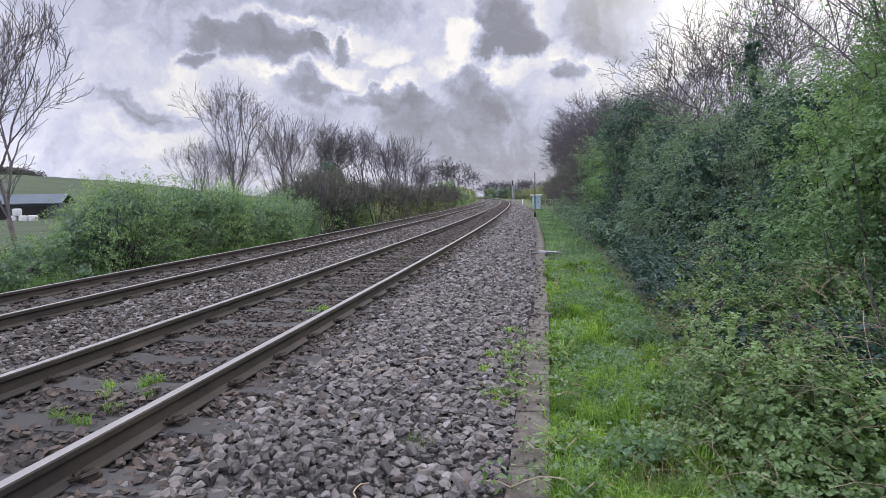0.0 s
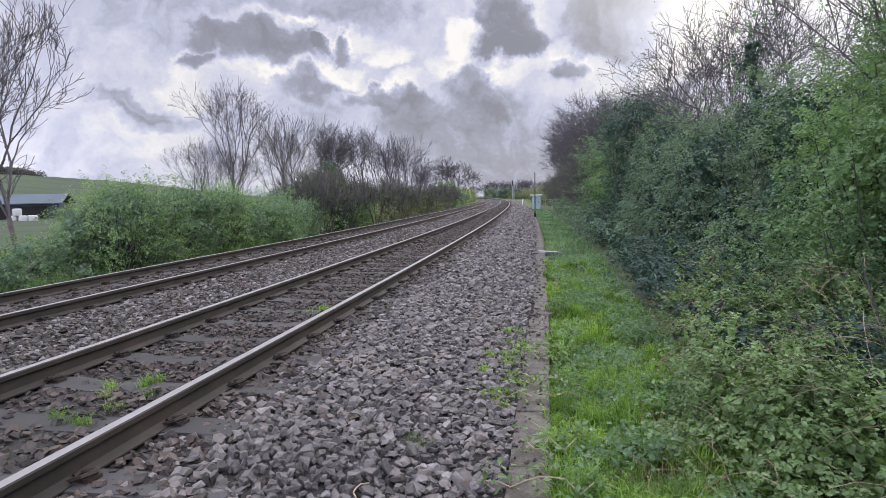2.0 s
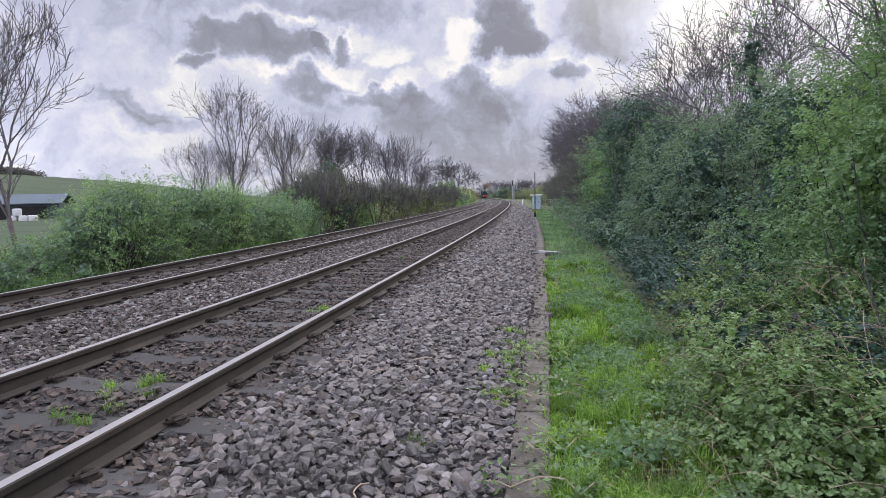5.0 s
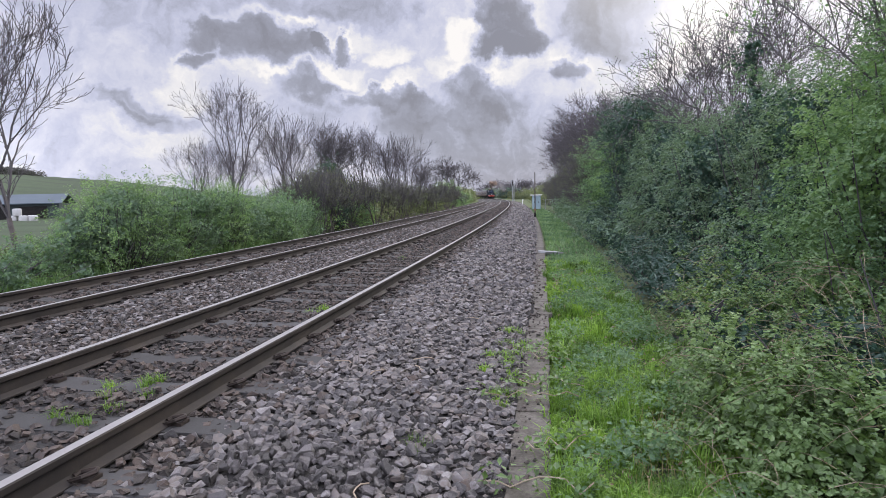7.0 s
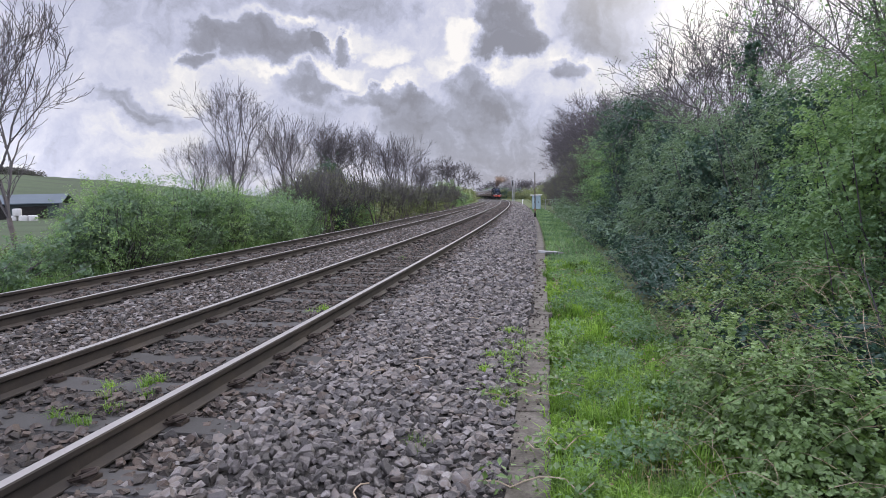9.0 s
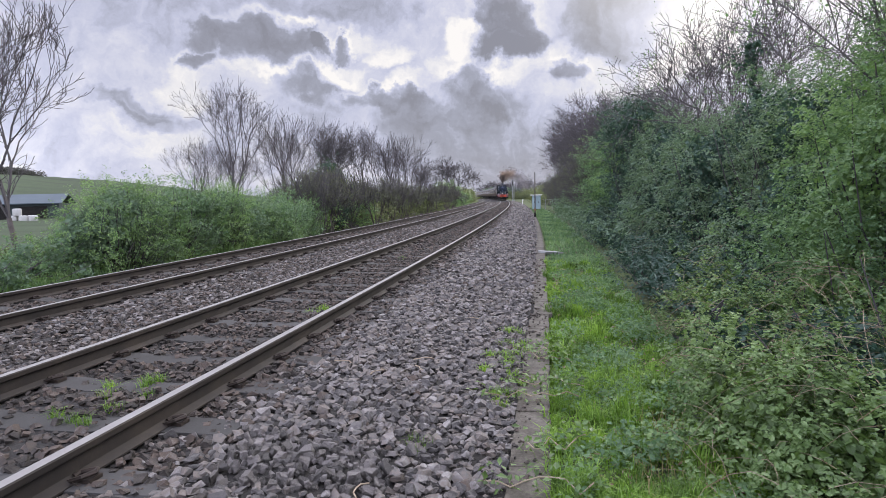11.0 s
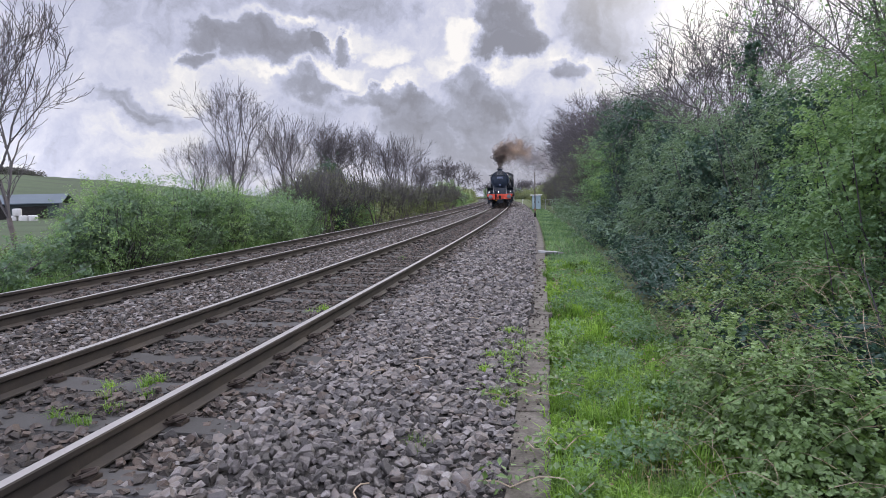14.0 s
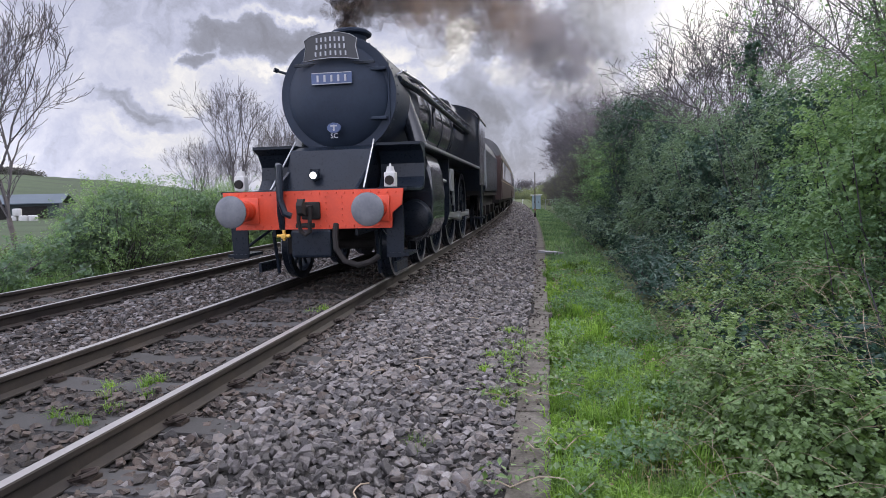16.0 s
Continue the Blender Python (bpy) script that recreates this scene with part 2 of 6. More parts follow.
M = {
    "ballast_grey": surface("grey_ballast_stone", [(0.027, 0.024, 0.025), (0.064, 0.060, 0.060), (0.121, 0.113, 0.113), (0.161, 0.138, 0.124), (0.199, 0.187, 0.187), (0.321, 0.302, 0.295)], 25, 160, 0.85, 0, 1.0, 0.008, "island"),
    "ballast_brown": surface("rusty_ballast_stone", [(0.013, 0.011, 0.010), (0.036, 0.031, 0.028), (0.066, 0.056, 0.051), (0.090, 0.067, 0.054), (0.153, 0.142, 0.141)], 25, 160, 0.9, 0, 1.0, 0.008, "island"),
    "ballast_single": surface("single_ballast_stone", [(0.028, 0.025, 0.026), (0.077, 0.072, 0.071), (0.149, 0.136, 0.131), (0.224, 0.206, 0.204), (0.325, 0.300, 0.289)], 25, 160, 0.85, 0, 1.0, 0.008, "object"),
    # bed colour darkened to paint the shade in the gaps between stones
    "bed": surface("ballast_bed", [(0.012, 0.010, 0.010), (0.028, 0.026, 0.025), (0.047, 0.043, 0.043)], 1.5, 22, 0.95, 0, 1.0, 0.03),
    "earth": surface("earth_and_field", [(0.014, 0.022, 0.007), (0.023, 0.042, 0.011), (0.039, 0.061, 0.018)], 0.05, 5, 0.95, 0, 0.5, 0.03),
    "verge": surface("verge_soil", [(0.03, 0.035, 0.014), (0.055, 0.075, 0.02), (0.08, 0.11, 0.03)], 2, 30, 0.95, 0, 0.8, 0.02),
    "rail_side": surface("rusty_rail_side", [(0.0154, 0.0126, 0.0119), (0.0294, 0.0231, 0.0196), (0.0483, 0.0371, 0.0294)], 3, 60, 0.75, 0.1, 0.3, 0.002),
    "rail_top": surface("polished_rail_head", [(0.2714, 0.2549, 0.2455), (0.3586, 0.3449, 0.3413)], 6, 90, 0.42, 0.55, 0.05, 0.001),
    "sleeper": surface("weathered_concrete_sleeper", [(0.0247, 0.0239, 0.0230), (0.0411, 0.0396, 0.0395), (0.0546, 0.0536, 0.0542)], 5, 70, 0.9, 0, 0.4, 0.004, "object"),
    "clip": surface("rusty_clip", [(0.02, 0.016, 0.014), (0.05, 0.035, 0.028)], 20, 120, 0.7, 0.3, 0.2, 0.001),
    "kerb": surface("mossy_old_concrete", [(0.027, 0.024, 0.018), (0.071, 0.062, 0.051), (0.111, 0.099, 0.085), (0.171, 0.154, 0.136)], 5, 45, 0.92, 0, 0.6, 0.006, ""),
    "grass": surface("spring_grass", [(0.0342, 0.0716, 0.0137), (0.0908, 0.1721, 0.0303), (0.1885, 0.3255, 0.0586), (0.3008, 0.4417, 0.0996)], 1.5, 9, 0.6, 0, 0, 0, "island", 0.45),
    "dry_grass": surface("dry_straw", [(0.2, 0.17, 0.08), (0.34, 0.29, 0.15)], 3, 30, 0.8, 0, 0, 0, "island", 0.2),
    "hawthorn": surface("hawthorn_leaf", [(0.072, 0.131, 0.075), (0.128, 0.214, 0.101), (0.194, 0.309, 0.146), (0.309, 0.424, 0.235)], 0.8, 6, 0.5, 0, 0, 0, "island", 0.45),
    "fresh": surface("fresh_spring_leaf", [(0.0596, 0.1170, 0.0692), (0.1056, 0.1889, 0.1043), (0.1742, 0.2755, 0.1522), (0.2301, 0.3308, 0.2128)], 0.8, 6, 0.5, 0, 0, 0, "island", 0.48),
    "bramble": surface("bramble_leaf", [(0.028, 0.046, 0.018), (0.065, 0.109, 0.040), (0.117, 0.190, 0.070), (0.175, 0.265, 0.113), (0.246, 0.332, 0.170)], 2, 12, 0.45, 0, 0, 0, "island", 0.4),
    # ivy leaves, and the painted shade inside brambles, willows and hawthorns
    "ivy": surface("ivy_leaf_and_inner_shade", [(0.0202, 0.0482, 0.0392), (0.0336, 0.0762, 0.0582), (0.0582, 0.1109, 0.0806)], 0.8, 6, 0.45, 0, 0, 0, "island", 0.25),
    "grey_leaf": surface("grey_green_leaf", [(0.083, 0.140, 0.101), (0.136, 0.206, 0.154), (0.200, 0.280, 0.201)], 0.8, 6, 0.55, 0, 0, 0, "island", 0.4),
    "scrub": surface("brown_green_scrub_leaf", [(0.079, 0.102, 0.056), (0.123, 0.141, 0.078), (0.156, 0.189, 0.094), (0.179, 0.164, 0.125)], 0.5, 5, 0.7, 0, 0, 0, "island", 0.35),
    "bark": surface("grey_brown_bark", [(0.054, 0.045, 0.043), (0.102, 0.087, 0.084), (0.143, 0.127, 0.125)], 4, 50, 0.9, 0, 0.5, 0.006),
    "twig": surface("thin_twig_bark", [(0.051, 0.046, 0.050), (0.097, 0.088, 0.096)], 4, 50, 0.9, 0, 0, 0, "island"),
    "cane": surface("pale_dead_cane", [(0.16, 0.12, 0.08), (0.32, 0.26, 0.19), (0.2, 0.1, 0.07)], 4, 50, 0.8, 0, 0, 0, "island"),
    "black": surface("sooty_black_paint", [(0.0070, 0.0098, 0.0157), (0.0117, 0.0173, 0.0272)], 2, 30, 0.3, 0, 0.1, 0.002),
    "gloss": surface("polished_black_paint", [(0.0122, 0.0136, 0.0192), (0.0194, 0.0232, 0.0312)], 2, 20, 0.2, 0, 0.05, 0.001, "", 0, 0.7),
    "smokebox": surface("matt_smokebox_black", [(0.0122, 0.0179, 0.0314), (0.0211, 0.0313, 0.0511)], 1.5, 25, 0.55, 0, 0.15, 0.002),
    "red": surface("buffer_beam_red", [(0.4512, 0.0396, 0.0137), (0.5957, 0.0622, 0.0228)], 3, 30, 0.45, 0, 0.1, 0.001),
    "steel": surface("worn_bright_steel", [(0.3, 0.31, 0.33), (0.45, 0.46, 0.48)], 4, 40, 0.42, 0.9, 0.1, 0.001),
    "buffer": surface("greased_buffer_steel", [(0.0922, 0.0979, 0.1123), (0.1555, 0.1613, 0.1771)], 5, 30, 0.5, 0.4, 0.1, 0.001),
    "white": surface("white_lamp_paint", [(0.4030, 0.4030, 0.3968), (0.4960, 0.4960, 0.4898)], 5, 40, 0.5, 0, 0, 0),
    "plate_blue": surface("blue_number_plate", [(0.0300, 0.0540, 0.1320), (0.0420, 0.0720, 0.1680)], 5, 40, 0.4, 0, 0, 0),
    "board": surface("dark_headboard", [(0.0090, 0.0102, 0.0144), (0.0150, 0.0162, 0.0210)], 5, 40, 0.45, 0, 0, 0),
    "letter": surface("pale_lettering", [(0.2700, 0.2790, 0.3060), (0.3600, 0.3690, 0.3960)], 5, 40, 0.5, 0, 0, 0),
    "brass": surface("yellow_brass_tap", [(0.5, 0.3, 0.05), (0.65, 0.4, 0.08)], 9, 60, 0.5, 0.2, 0, 0),
    "maroon": surface("maroon_coach_paint", [(0.0315, 0.0136, 0.0121), (0.0462, 0.0213, 0.0182)], 1, 20, 0.5, 0, 0.05, 0.001),
    "cream": surface("cream_lining", [(0.5, 0.42, 0.26), (0.6, 0.5, 0.32)], 2, 20, 0.4, 0, 0, 0),
    "roof": surface("grey_coach_roof", [(0.0638, 0.0638, 0.0675), (0.0975, 0.0975, 0.1013)], 1, 15, 0.6, 0, 0.1, 0.002),
    "under": surface("grimy_underframe", [(0.0108, 0.0099, 0.0099), (0.0270, 0.0243, 0.0238)], 4, 40, 0.8, 0, 0.3, 0.003),
    "pane": surface("coach_window_glass", [(0.02, 0.022, 0.025), (0.03, 0.032, 0.035)], 1, 10, 0.08, 0, 0, 0),
    "cabinet": surface("pale_grey_cabinet", [(0.240, 0.332, 0.377), (0.312, 0.415, 0.466)], 2, 30, 0.6, 0, 0.1, 0.002),
    "pale": surface("pale_painted_steel", [(0.6, 0.6, 0.6), (0.75, 0.75, 0.74)], 2, 30, 0.6, 0, 0.1, 0.002),
    "galv": surface("galvanised_steel", [(0.25, 0.26, 0.27), (0.38, 0.39, 0.4)], 4, 40, 0.5, 0.7, 0.1, 0.001),
    "timber": surface("dark_weathered_timber", [(0.05, 0.04, 0.035), (0.11, 0.09, 0.08)], 4, 50, 0.9, 0, 0.4, 0.004),
    "orange": surface("faded_orange_band", [(0.2, 0.1, 0.05), (0.3, 0.14, 0.07)], 4, 50, 0.6, 0, 0, 0),
    "barn": surface("dark_barn_cladding", [(0.02, 0.032, 0.036), (0.035, 0.05, 0.055)], 0.5, 6, 0.7, 0, 0.1, 0.01),
    "barn_roof": surface("barn_roof_sheet", [(0.040, 0.059, 0.079), (0.061, 0.086, 0.109)], 0.5, 8, 0.6, 0, 0.1, 0.01),
    "woods": surface("far_woodland", [(0.03, 0.035, 0.03), (0.06, 0.062, 0.05), (0.08, 0.075, 0.062)], 0.1, 2, 0.95, 0, 0.3, 0.1, "island"),
}


def lamp_glow(name, colour, strength):
    m = bpy.data.materials.new(name)
    m.use_nodes = True
    n = Nodes(m.node_tree)
    e = n.add("ShaderNodeEmission")
    e.inputs[0].default_value, e.inputs[1].default_value = (*colour, 1), strength
    n.link(e.outputs[0], n.add("ShaderNodeOutputMaterial").inputs[0])
    return m


for dull in ("smokebox", "black", "under"):
    for node in M[dull].node_tree.nodes:
        if node.type == "BSDF_PRINCIPLED":
            node.inputs["Specular IOR Level"].default_value = 0.2
M["light"] = lamp_glow("headlight_glow", (1.0, 0.98, 0.95), 3.0)


# ---- mesh helpers ----
def raw(name, verts, faces, material, parent=None, label="", smooth=False):
    """One mesh object from arrays of vertices and of equal-sided faces."""
    verts, faces = np.asarray(verts, np.float32), np.asarray(faces, np.int32)
    me = bpy.data.meshes.new(name)
    k = faces.shape[1]
    me.vertices.add(len(verts)), me.loops.add(faces.size), me.polygons.add(len(faces))
    me.vertices.foreach_set("co", verts.ravel())
    me.loops.foreach_set("vertex_index", faces.ravel())
    me.polygons.foreach_set("loop_start", np.arange(0, faces.size, k, dtype=np.int32))
    me.polygons.foreach_set("use_smooth", np.full(len(faces), smooth))
    me.update(calc_edges=True)
    me.materials.append(material)
    ob = new(name, me)
    if parent:
        ob.parent = parent
    return tagged(ob, label)


def part(name, bm, material, parent=None, label="", smooth=False):
    """Link a bmesh as one mesh object under a thing or a part."""
    me = bpy.data.meshes.new(name)
    bmesh.ops.recalc_face_normals(bm, faces=bm.faces)
    if smooth:
        for f in bm.faces:
            f.smooth = True
        for e in bm.edges:
            if len(e.link_faces) == 2 and e.calc_face_angle(0) > 0.6:
                e.smooth = False
    bm.to_mesh(me)
    bm.free()
    me.materials.append(material)
    ob = new(name, me)
    if parent:
        ob.parent = parent
    return tagged(ob, label)


def thing(name, label, category, m=None, group="", kind=""):
    ob = tagged(new(name), label, category, group, kind)
    if m is not None:
        ob.matrix_basis = m
    return ob


def box(bm, x0, x1, y0, y1, z0, z1, bevel=0.0):
    made = bmesh.ops.create_cube(bm, size=1.0, matrix=Matrix.LocRotScale(((x0 + x1) / 2, (y0 + y1) / 2, (z0 + z1) / 2), None, (x1 - x0, y1 - y0, z1 - z0)))
    if bevel:
        edges = {e for v in made["verts"] for e in v.link_edges}
        bmesh.ops.bevel(bm, geom=list(edges), offset=bevel, segments=2, affect="EDGES", profile=0.5)
    return bm


def rod(bm, a, b, r0, r1=None, sides=12):
    a, b = Vector(a), Vector(b)
    m = Matrix.Translation((a + b) / 2) @ (b - a).to_track_quat("Z", "Y").to_matrix().to_4x4()
    bmesh.ops.create_cone(bm, cap_ends=True, segments=sides, radius1=r0, radius2=r0 if r1 is None else r1, depth=(b - a).length, matrix=m)
    return bm


def turned(bm, profile, m, sides=32):
    """A turned body: profile of (radius, height along local z), closed at both ends."""
    rings = []
    for r, h in profile:
        rings.append([bm.verts.new(m @ Vector((r * math.cos(2 * math.pi * i / sides), r * math.sin(2 * math.pi * i / sides), h))) for i in range(sides)])
    for p, q in zip(rings, rings[1:]):
        for i in range(sides):
            bm.faces.new((p[i], p[(i + 1) % sides], q[(i + 1) % sides], q[i]))
    bm.faces.new(rings[0][::-1]), bm.faces.new(rings[-1])
    return bm


def pipe(bm, points, r, sides=8):
    """A bent pipe through points."""
    pts = [Vector(p) for p in points]
    rings = []
    for i, p in enumerate(pts):
        d = (pts[min(i + 1, len(pts) - 1)] - pts[max(i - 1, 0)]).normalized()
        q = d.to_track_quat("Z", "Y").to_matrix()
        rings.append([bm.verts.new(p + q @ Vector((r * math.cos(2 * math.pi * k / sides), r * math.sin(2 * math.pi * k / sides), 0))) for k in range(sides)])
    for a, b in zip(rings, rings[1:]):
        best = min(range(sides), key=lambda o: sum((a[k].co - b[(k + o) % sides].co).length for k in range(sides)))
        for k in range(sides):
            bm.faces.new((a[k], a[(k + 1) % sides], b[(k + 1 + best) % sides], b[(k + best) % sides]))
    bm.faces.new(rings[0][::-1]), bm.faces.new(rings[-1])
    return bm


def slab(bm, outline, axis, lo, hi):
    """A plate: outline of 2D points, thick from lo to hi along axis x, y or z."""
    def at(p, d):
        return {"x": (d, p[0], p[1]), "y": (p[0], d, p[1]), "z": (p[0], p[1], d)}[axis]
    a, b = [bm.verts.new(at(p, lo)) for p in outline], [bm.verts.new(at(p, hi)) for p in outline]
    bm.faces.new(a), bm.faces.new(b[::-1])
    for i in range(len(outline)):
        j = (i + 1) % len(outline)
        bm.faces.new((a[j], a[i], b[i], b[j]))
    return bm


# ---- the line's course: s metres along it from beside the camera, o metres to its right ----
BENDS_AT = [-40, -10, 20, 50, 90, 140, 200, 260, 330, 450, 800]
BENDS = [-0.99, -0.99, -1.07, -0.41, -0.56, -0.57, -0.32, -0.43, -0.91, -1.49, -1.49]  # thousandths of a radian a metre
S = np.arange(-40, 760, 0.25)
TURN = np.cumsum(np.interp(S, BENDS_AT, BENDS) * 0.25e-3)
TURN += 0.1714 - np.interp(0, S, TURN)
CX, CY = np.cumsum(np.sin(TURN)) * 0.25, np.cumsum(np.cos(TURN)) * 0.25
CX, CY = CX - np.interp(0, S, CX) - 3.138, CY - np.interp(0, S, CY)
GAP = 3.666  # between the two tracks' middles


def line(s, o=0.0):
    """x, y of the place s along and o to the right, for numbers or arrays."""
    th = np.interp(s, S, TURN)
    return np.interp(s, S, CX) + o * np.cos(th), np.interp(s, S, CY) - o * np.sin(th)


def course(s):
    return float(np.interp(s, S, TURN))


PROFILE_O = [-900, -330, -230, -150, -100, -60, -14, -9, -6.9, -5.4, -4.9, -2.5, -1.85, -1.25, 0, 1.25, 1.7, 2.9, 3.1, 4.2, 6, 14, 60, 900]
PROFILE_Z = [26, 24, 17, 6, 0.0, -0.9, -1.2, -0.8, -0.45, -0.24, -0.185, -0.185, -0.215, -0.185, -0.19, -0.185, -0.2, -0.37, -0.41, -0.43, -0.5, -0.6, -0.6, 1.0]


def level(o):
    return np.interp(o, PROFILE_O, PROFILE_Z)


def spot(s, o, dz=0.0):
    x, y = line(s, o)
    return Vector((float(x), float(y), float(level(o)) + dz))


# ---- ground: one sheet to the horizon ----
def make_ground():
    # the line's course goes on straight far away
    ss = np.concatenate([np.arange(-38, 0, 2.0), np.arange(0, 30, 0.5), np.arange(30, 120, 2.0), np.arange(120, 400, 10.0), np.arange(400, 759, 40.0)])
    oo = np.array(sorted(set(PROFILE_O + [-600, -200, -120, -80, -40, -25, -11, -8, -6, -3.2, -0.7, 0.7, 2.0, 2.3, 2.6, 3.5, 5, 8, 20, 35, 120, 300])))
    sg, og = np.meshgrid(ss, oo, indexing="ij")
    x, y = line(sg, og)
    z = level(og) + 0.0 * sg
    rng = np.random.default_rng(2)
    wide = np.clip((np.abs(og) - 20) / 60, 0, 1)
    z += wide * rng.normal(0, 0.15, z.shape) + np.where(og < -250, 3.0 * np.sin(sg / 90.0), 0)
    n, k = z.shape
    idx = np.arange(n * k).reshape(n, k)
    faces = np.stack([idx[:-1, :-1], idx[:-1, 1:], idx[1:, 1:], idx[1:, :-1]], -1).reshape(-1, 4)
    ground = raw("ground", np.stack([x, y, z], -1).reshape(-1, 3), faces, M["earth"], smooth=True)
    tagged(ground, "green field and earth beside the railway line", "ground", kind="structure")
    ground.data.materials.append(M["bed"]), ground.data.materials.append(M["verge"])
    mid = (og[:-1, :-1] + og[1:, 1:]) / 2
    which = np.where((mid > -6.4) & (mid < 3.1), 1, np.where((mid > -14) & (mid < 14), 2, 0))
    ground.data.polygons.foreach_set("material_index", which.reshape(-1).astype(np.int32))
    # far land to the horizon all round
    bm = bmesh.new()
    bmesh.ops.create_circle(bm, cap_ends=True, segments=64, radius=4000)
    for v in bm.verts:
        v.co.z = -3.0
    far = part("ground_far", bm, M["earth"])
    tagged(far, "distant green farmland reaching the horizon", "ground", kind="structure")


make_ground()

# ---- rails: flat-bottom section, swept along the line ----
RAIL = [(-0.07, -0.159), (0.07, -0.159), (0.07, -0.149), (0.012, -0.128), (0.010, -0.055), (0.034, -0.040), (0.036, -0.010), (0.03, -0.002),
        (0.0, 0.0), (-0.03, -0.002), (-0.036, -0.010), (-0.034, -0.040), (-0.010, -0.055), (-0.012, -0.128), (-0.07, -0.149)]


def make_rail(parent, o):
    ss = np.concatenate([np.arange(-30, 60, 0.75), np.arange(60, 200, 2.0), np.arange(200, 700, 6.0)])
    rings = []
    for dx, dz in RAIL:
        x, y = line(ss, o + dx)
        rings.append(np.stack([x, y, np.full_like(x, dz)], -1))
    verts = np.stack(rings, 1)
    n, k = verts.shape[:2]
    idx = np.arange(n * k).reshape(n, k)
    nxt = np.roll(idx, -1, 1)
    faces = np.stack([idx[:-1], nxt[:-1], nxt[1:], idx[1:]], -1).reshape(-1, 4)
    ob = raw("rail", verts.reshape(-1, 3), faces, M["rail_side"], parent, "rusty steel rail with a polished head")
    ob.data.materials.append(M["rail_top"])
    side = np.tile(np.array([0, 0, 0, 0, 0, 0, 0, 1, 1, 0, 0, 0, 0, 0, 0]), n - 1)
    ob.data.polygons.foreach_set("material_index", side.astype(np.int32))


PITCH, FIRST = 0.762, 3.14


def make_track(name, o, label):
    track = thing(name, label, "railway track", kind="structure")
    for side in (-0.7525, 0.7525):
        make_rail(track, o + side)
    # sleeper: ends proud, waist sunk
    bm = bmesh.new()
    top = [(-1.25, -0.165), (-1.0, -0.158), (-0.5, -0.158), (-0.32, -0.182), (0.32, -0.182), (0.5, -0.158), (1.0, -0.158), (1.25, -0.165), (1.25, -0.33), (-1.25, -0.33)]
    slab(bm, top, "y", -0.125, 0.125)
    bmesh.ops.bevel(bm, geom=[e for e in bm.edges if abs(e.verts[0].co.y - e.verts[1].co.y) < 0.01], offset=0.018, segments=1, affect="EDGES")
    proto = part("sleeper", bm, M["sleeper"], track)
    bm = bmesh.new()
    pipe(bm, [(-0.05, -0.05, -0.145), (0.03, -0.055, -0.115), (0.06, 0.0, -0.11), (0.03, 0.05, -0.12), (-0.045, 0.03, -0.13), (-0.055, -0.01, -0.135)], 0.014, 6)
    box(bm, -0.03, 0.06, -0.045, 0.045, -0.165, -0.135)
    clip = part("clip", bm, M["clip"], track)
    rng = random.Random(5)
    first = True
    for i in range(-4, 170):
        s = FIRST + PITCH * i
        x, y = line(s, o)
        m = pose(x, y, rng.uniform(-0.006, 0.004), 0, 0, -math.degrees(course(s)) + rng.uniform(-0.8, 0.8))
        ob = proto if first else new("sleeper", proto.data)
        ob.parent = track
        ob.matrix_basis = m
        if i < 50:
            for side in (-0.7525, 0.7525):
                for out in (-1, 1):
                    c = clip if first else new("clip", clip.data)
                    first = False
                    c.parent = track
                    x, y = line(s, o + side + out * 0.085)
                    c.matrix_basis = pose(x, y, 0, 0, 0, -math.degrees(course(s)) + (0 if out > 0 else 180))
    return track


make_track("track_near", 0.0, "near railway track of rusty rails on concrete sleepers")
make_track("track_far", -GAP, "far railway track of rusty rails on concrete sleepers")

# ---- ballast ----
CUBE_V = np.array([(x, y, z) for x in (-1, 1) for y in (-1, 1) for z in (-1, 1)], float) * 0.62
CUBE_F = np.array([(0, 1, 3, 2), (4, 6, 7, 5), (0, 4, 5, 1), (2, 3, 7, 6), (0, 2, 6, 4), (1, 5, 7, 3)])


# a chipped block: the cube with two corners cut away
ROCK_V = np.array([(-1, -1, -1), (-1, -1, 1), (-1, 1, -1), (-0.1, 1, 1), (-1, 0.1, 1), (-1, 1, 0.2), (1, -1, -1), (1, -1, 0.1), (0.2, -1, 1), (1, -0.1, 1), (1, 1, -1), (1, 1, 1)], float) * 0.66
ROCK_F = np.array([(0, 1, 4), (0, 4, 5), (0, 5, 2), (6, 10, 11), (6, 11, 9), (6, 9, 7), (0, 6, 7), (0, 7, 8), (0, 8, 1), (2, 5, 3), (2, 3, 11), (2, 11, 10), (0, 2, 10), (0, 10, 6), (1, 8, 9), (1, 9, 11), (1, 11, 3), (1, 3, 4), (3, 5, 4), (7, 9, 8)])


def turns(rng, n):
    """n chance rotations."""
    q = rng.normal(size=(n, 4))
    w, x, y, z = (q / np.linalg.norm(q, axis=1, keepdims=True)).T
    return np.stack([np.stack([1 - 2 * (y * y + z * z), 2 * (x * y - z * w), 2 * (x * z + y * w)], -1),
                     np.stack([2 * (x * y + z * w), 1 - 2 * (x * x + z * z), 2 * (y * z - x * w)], -1),
                     np.stack([2 * (x * z - y * w), 2 * (y * z + x * w), 1 - 2 * (x * x + y * y)], -1)], 1)


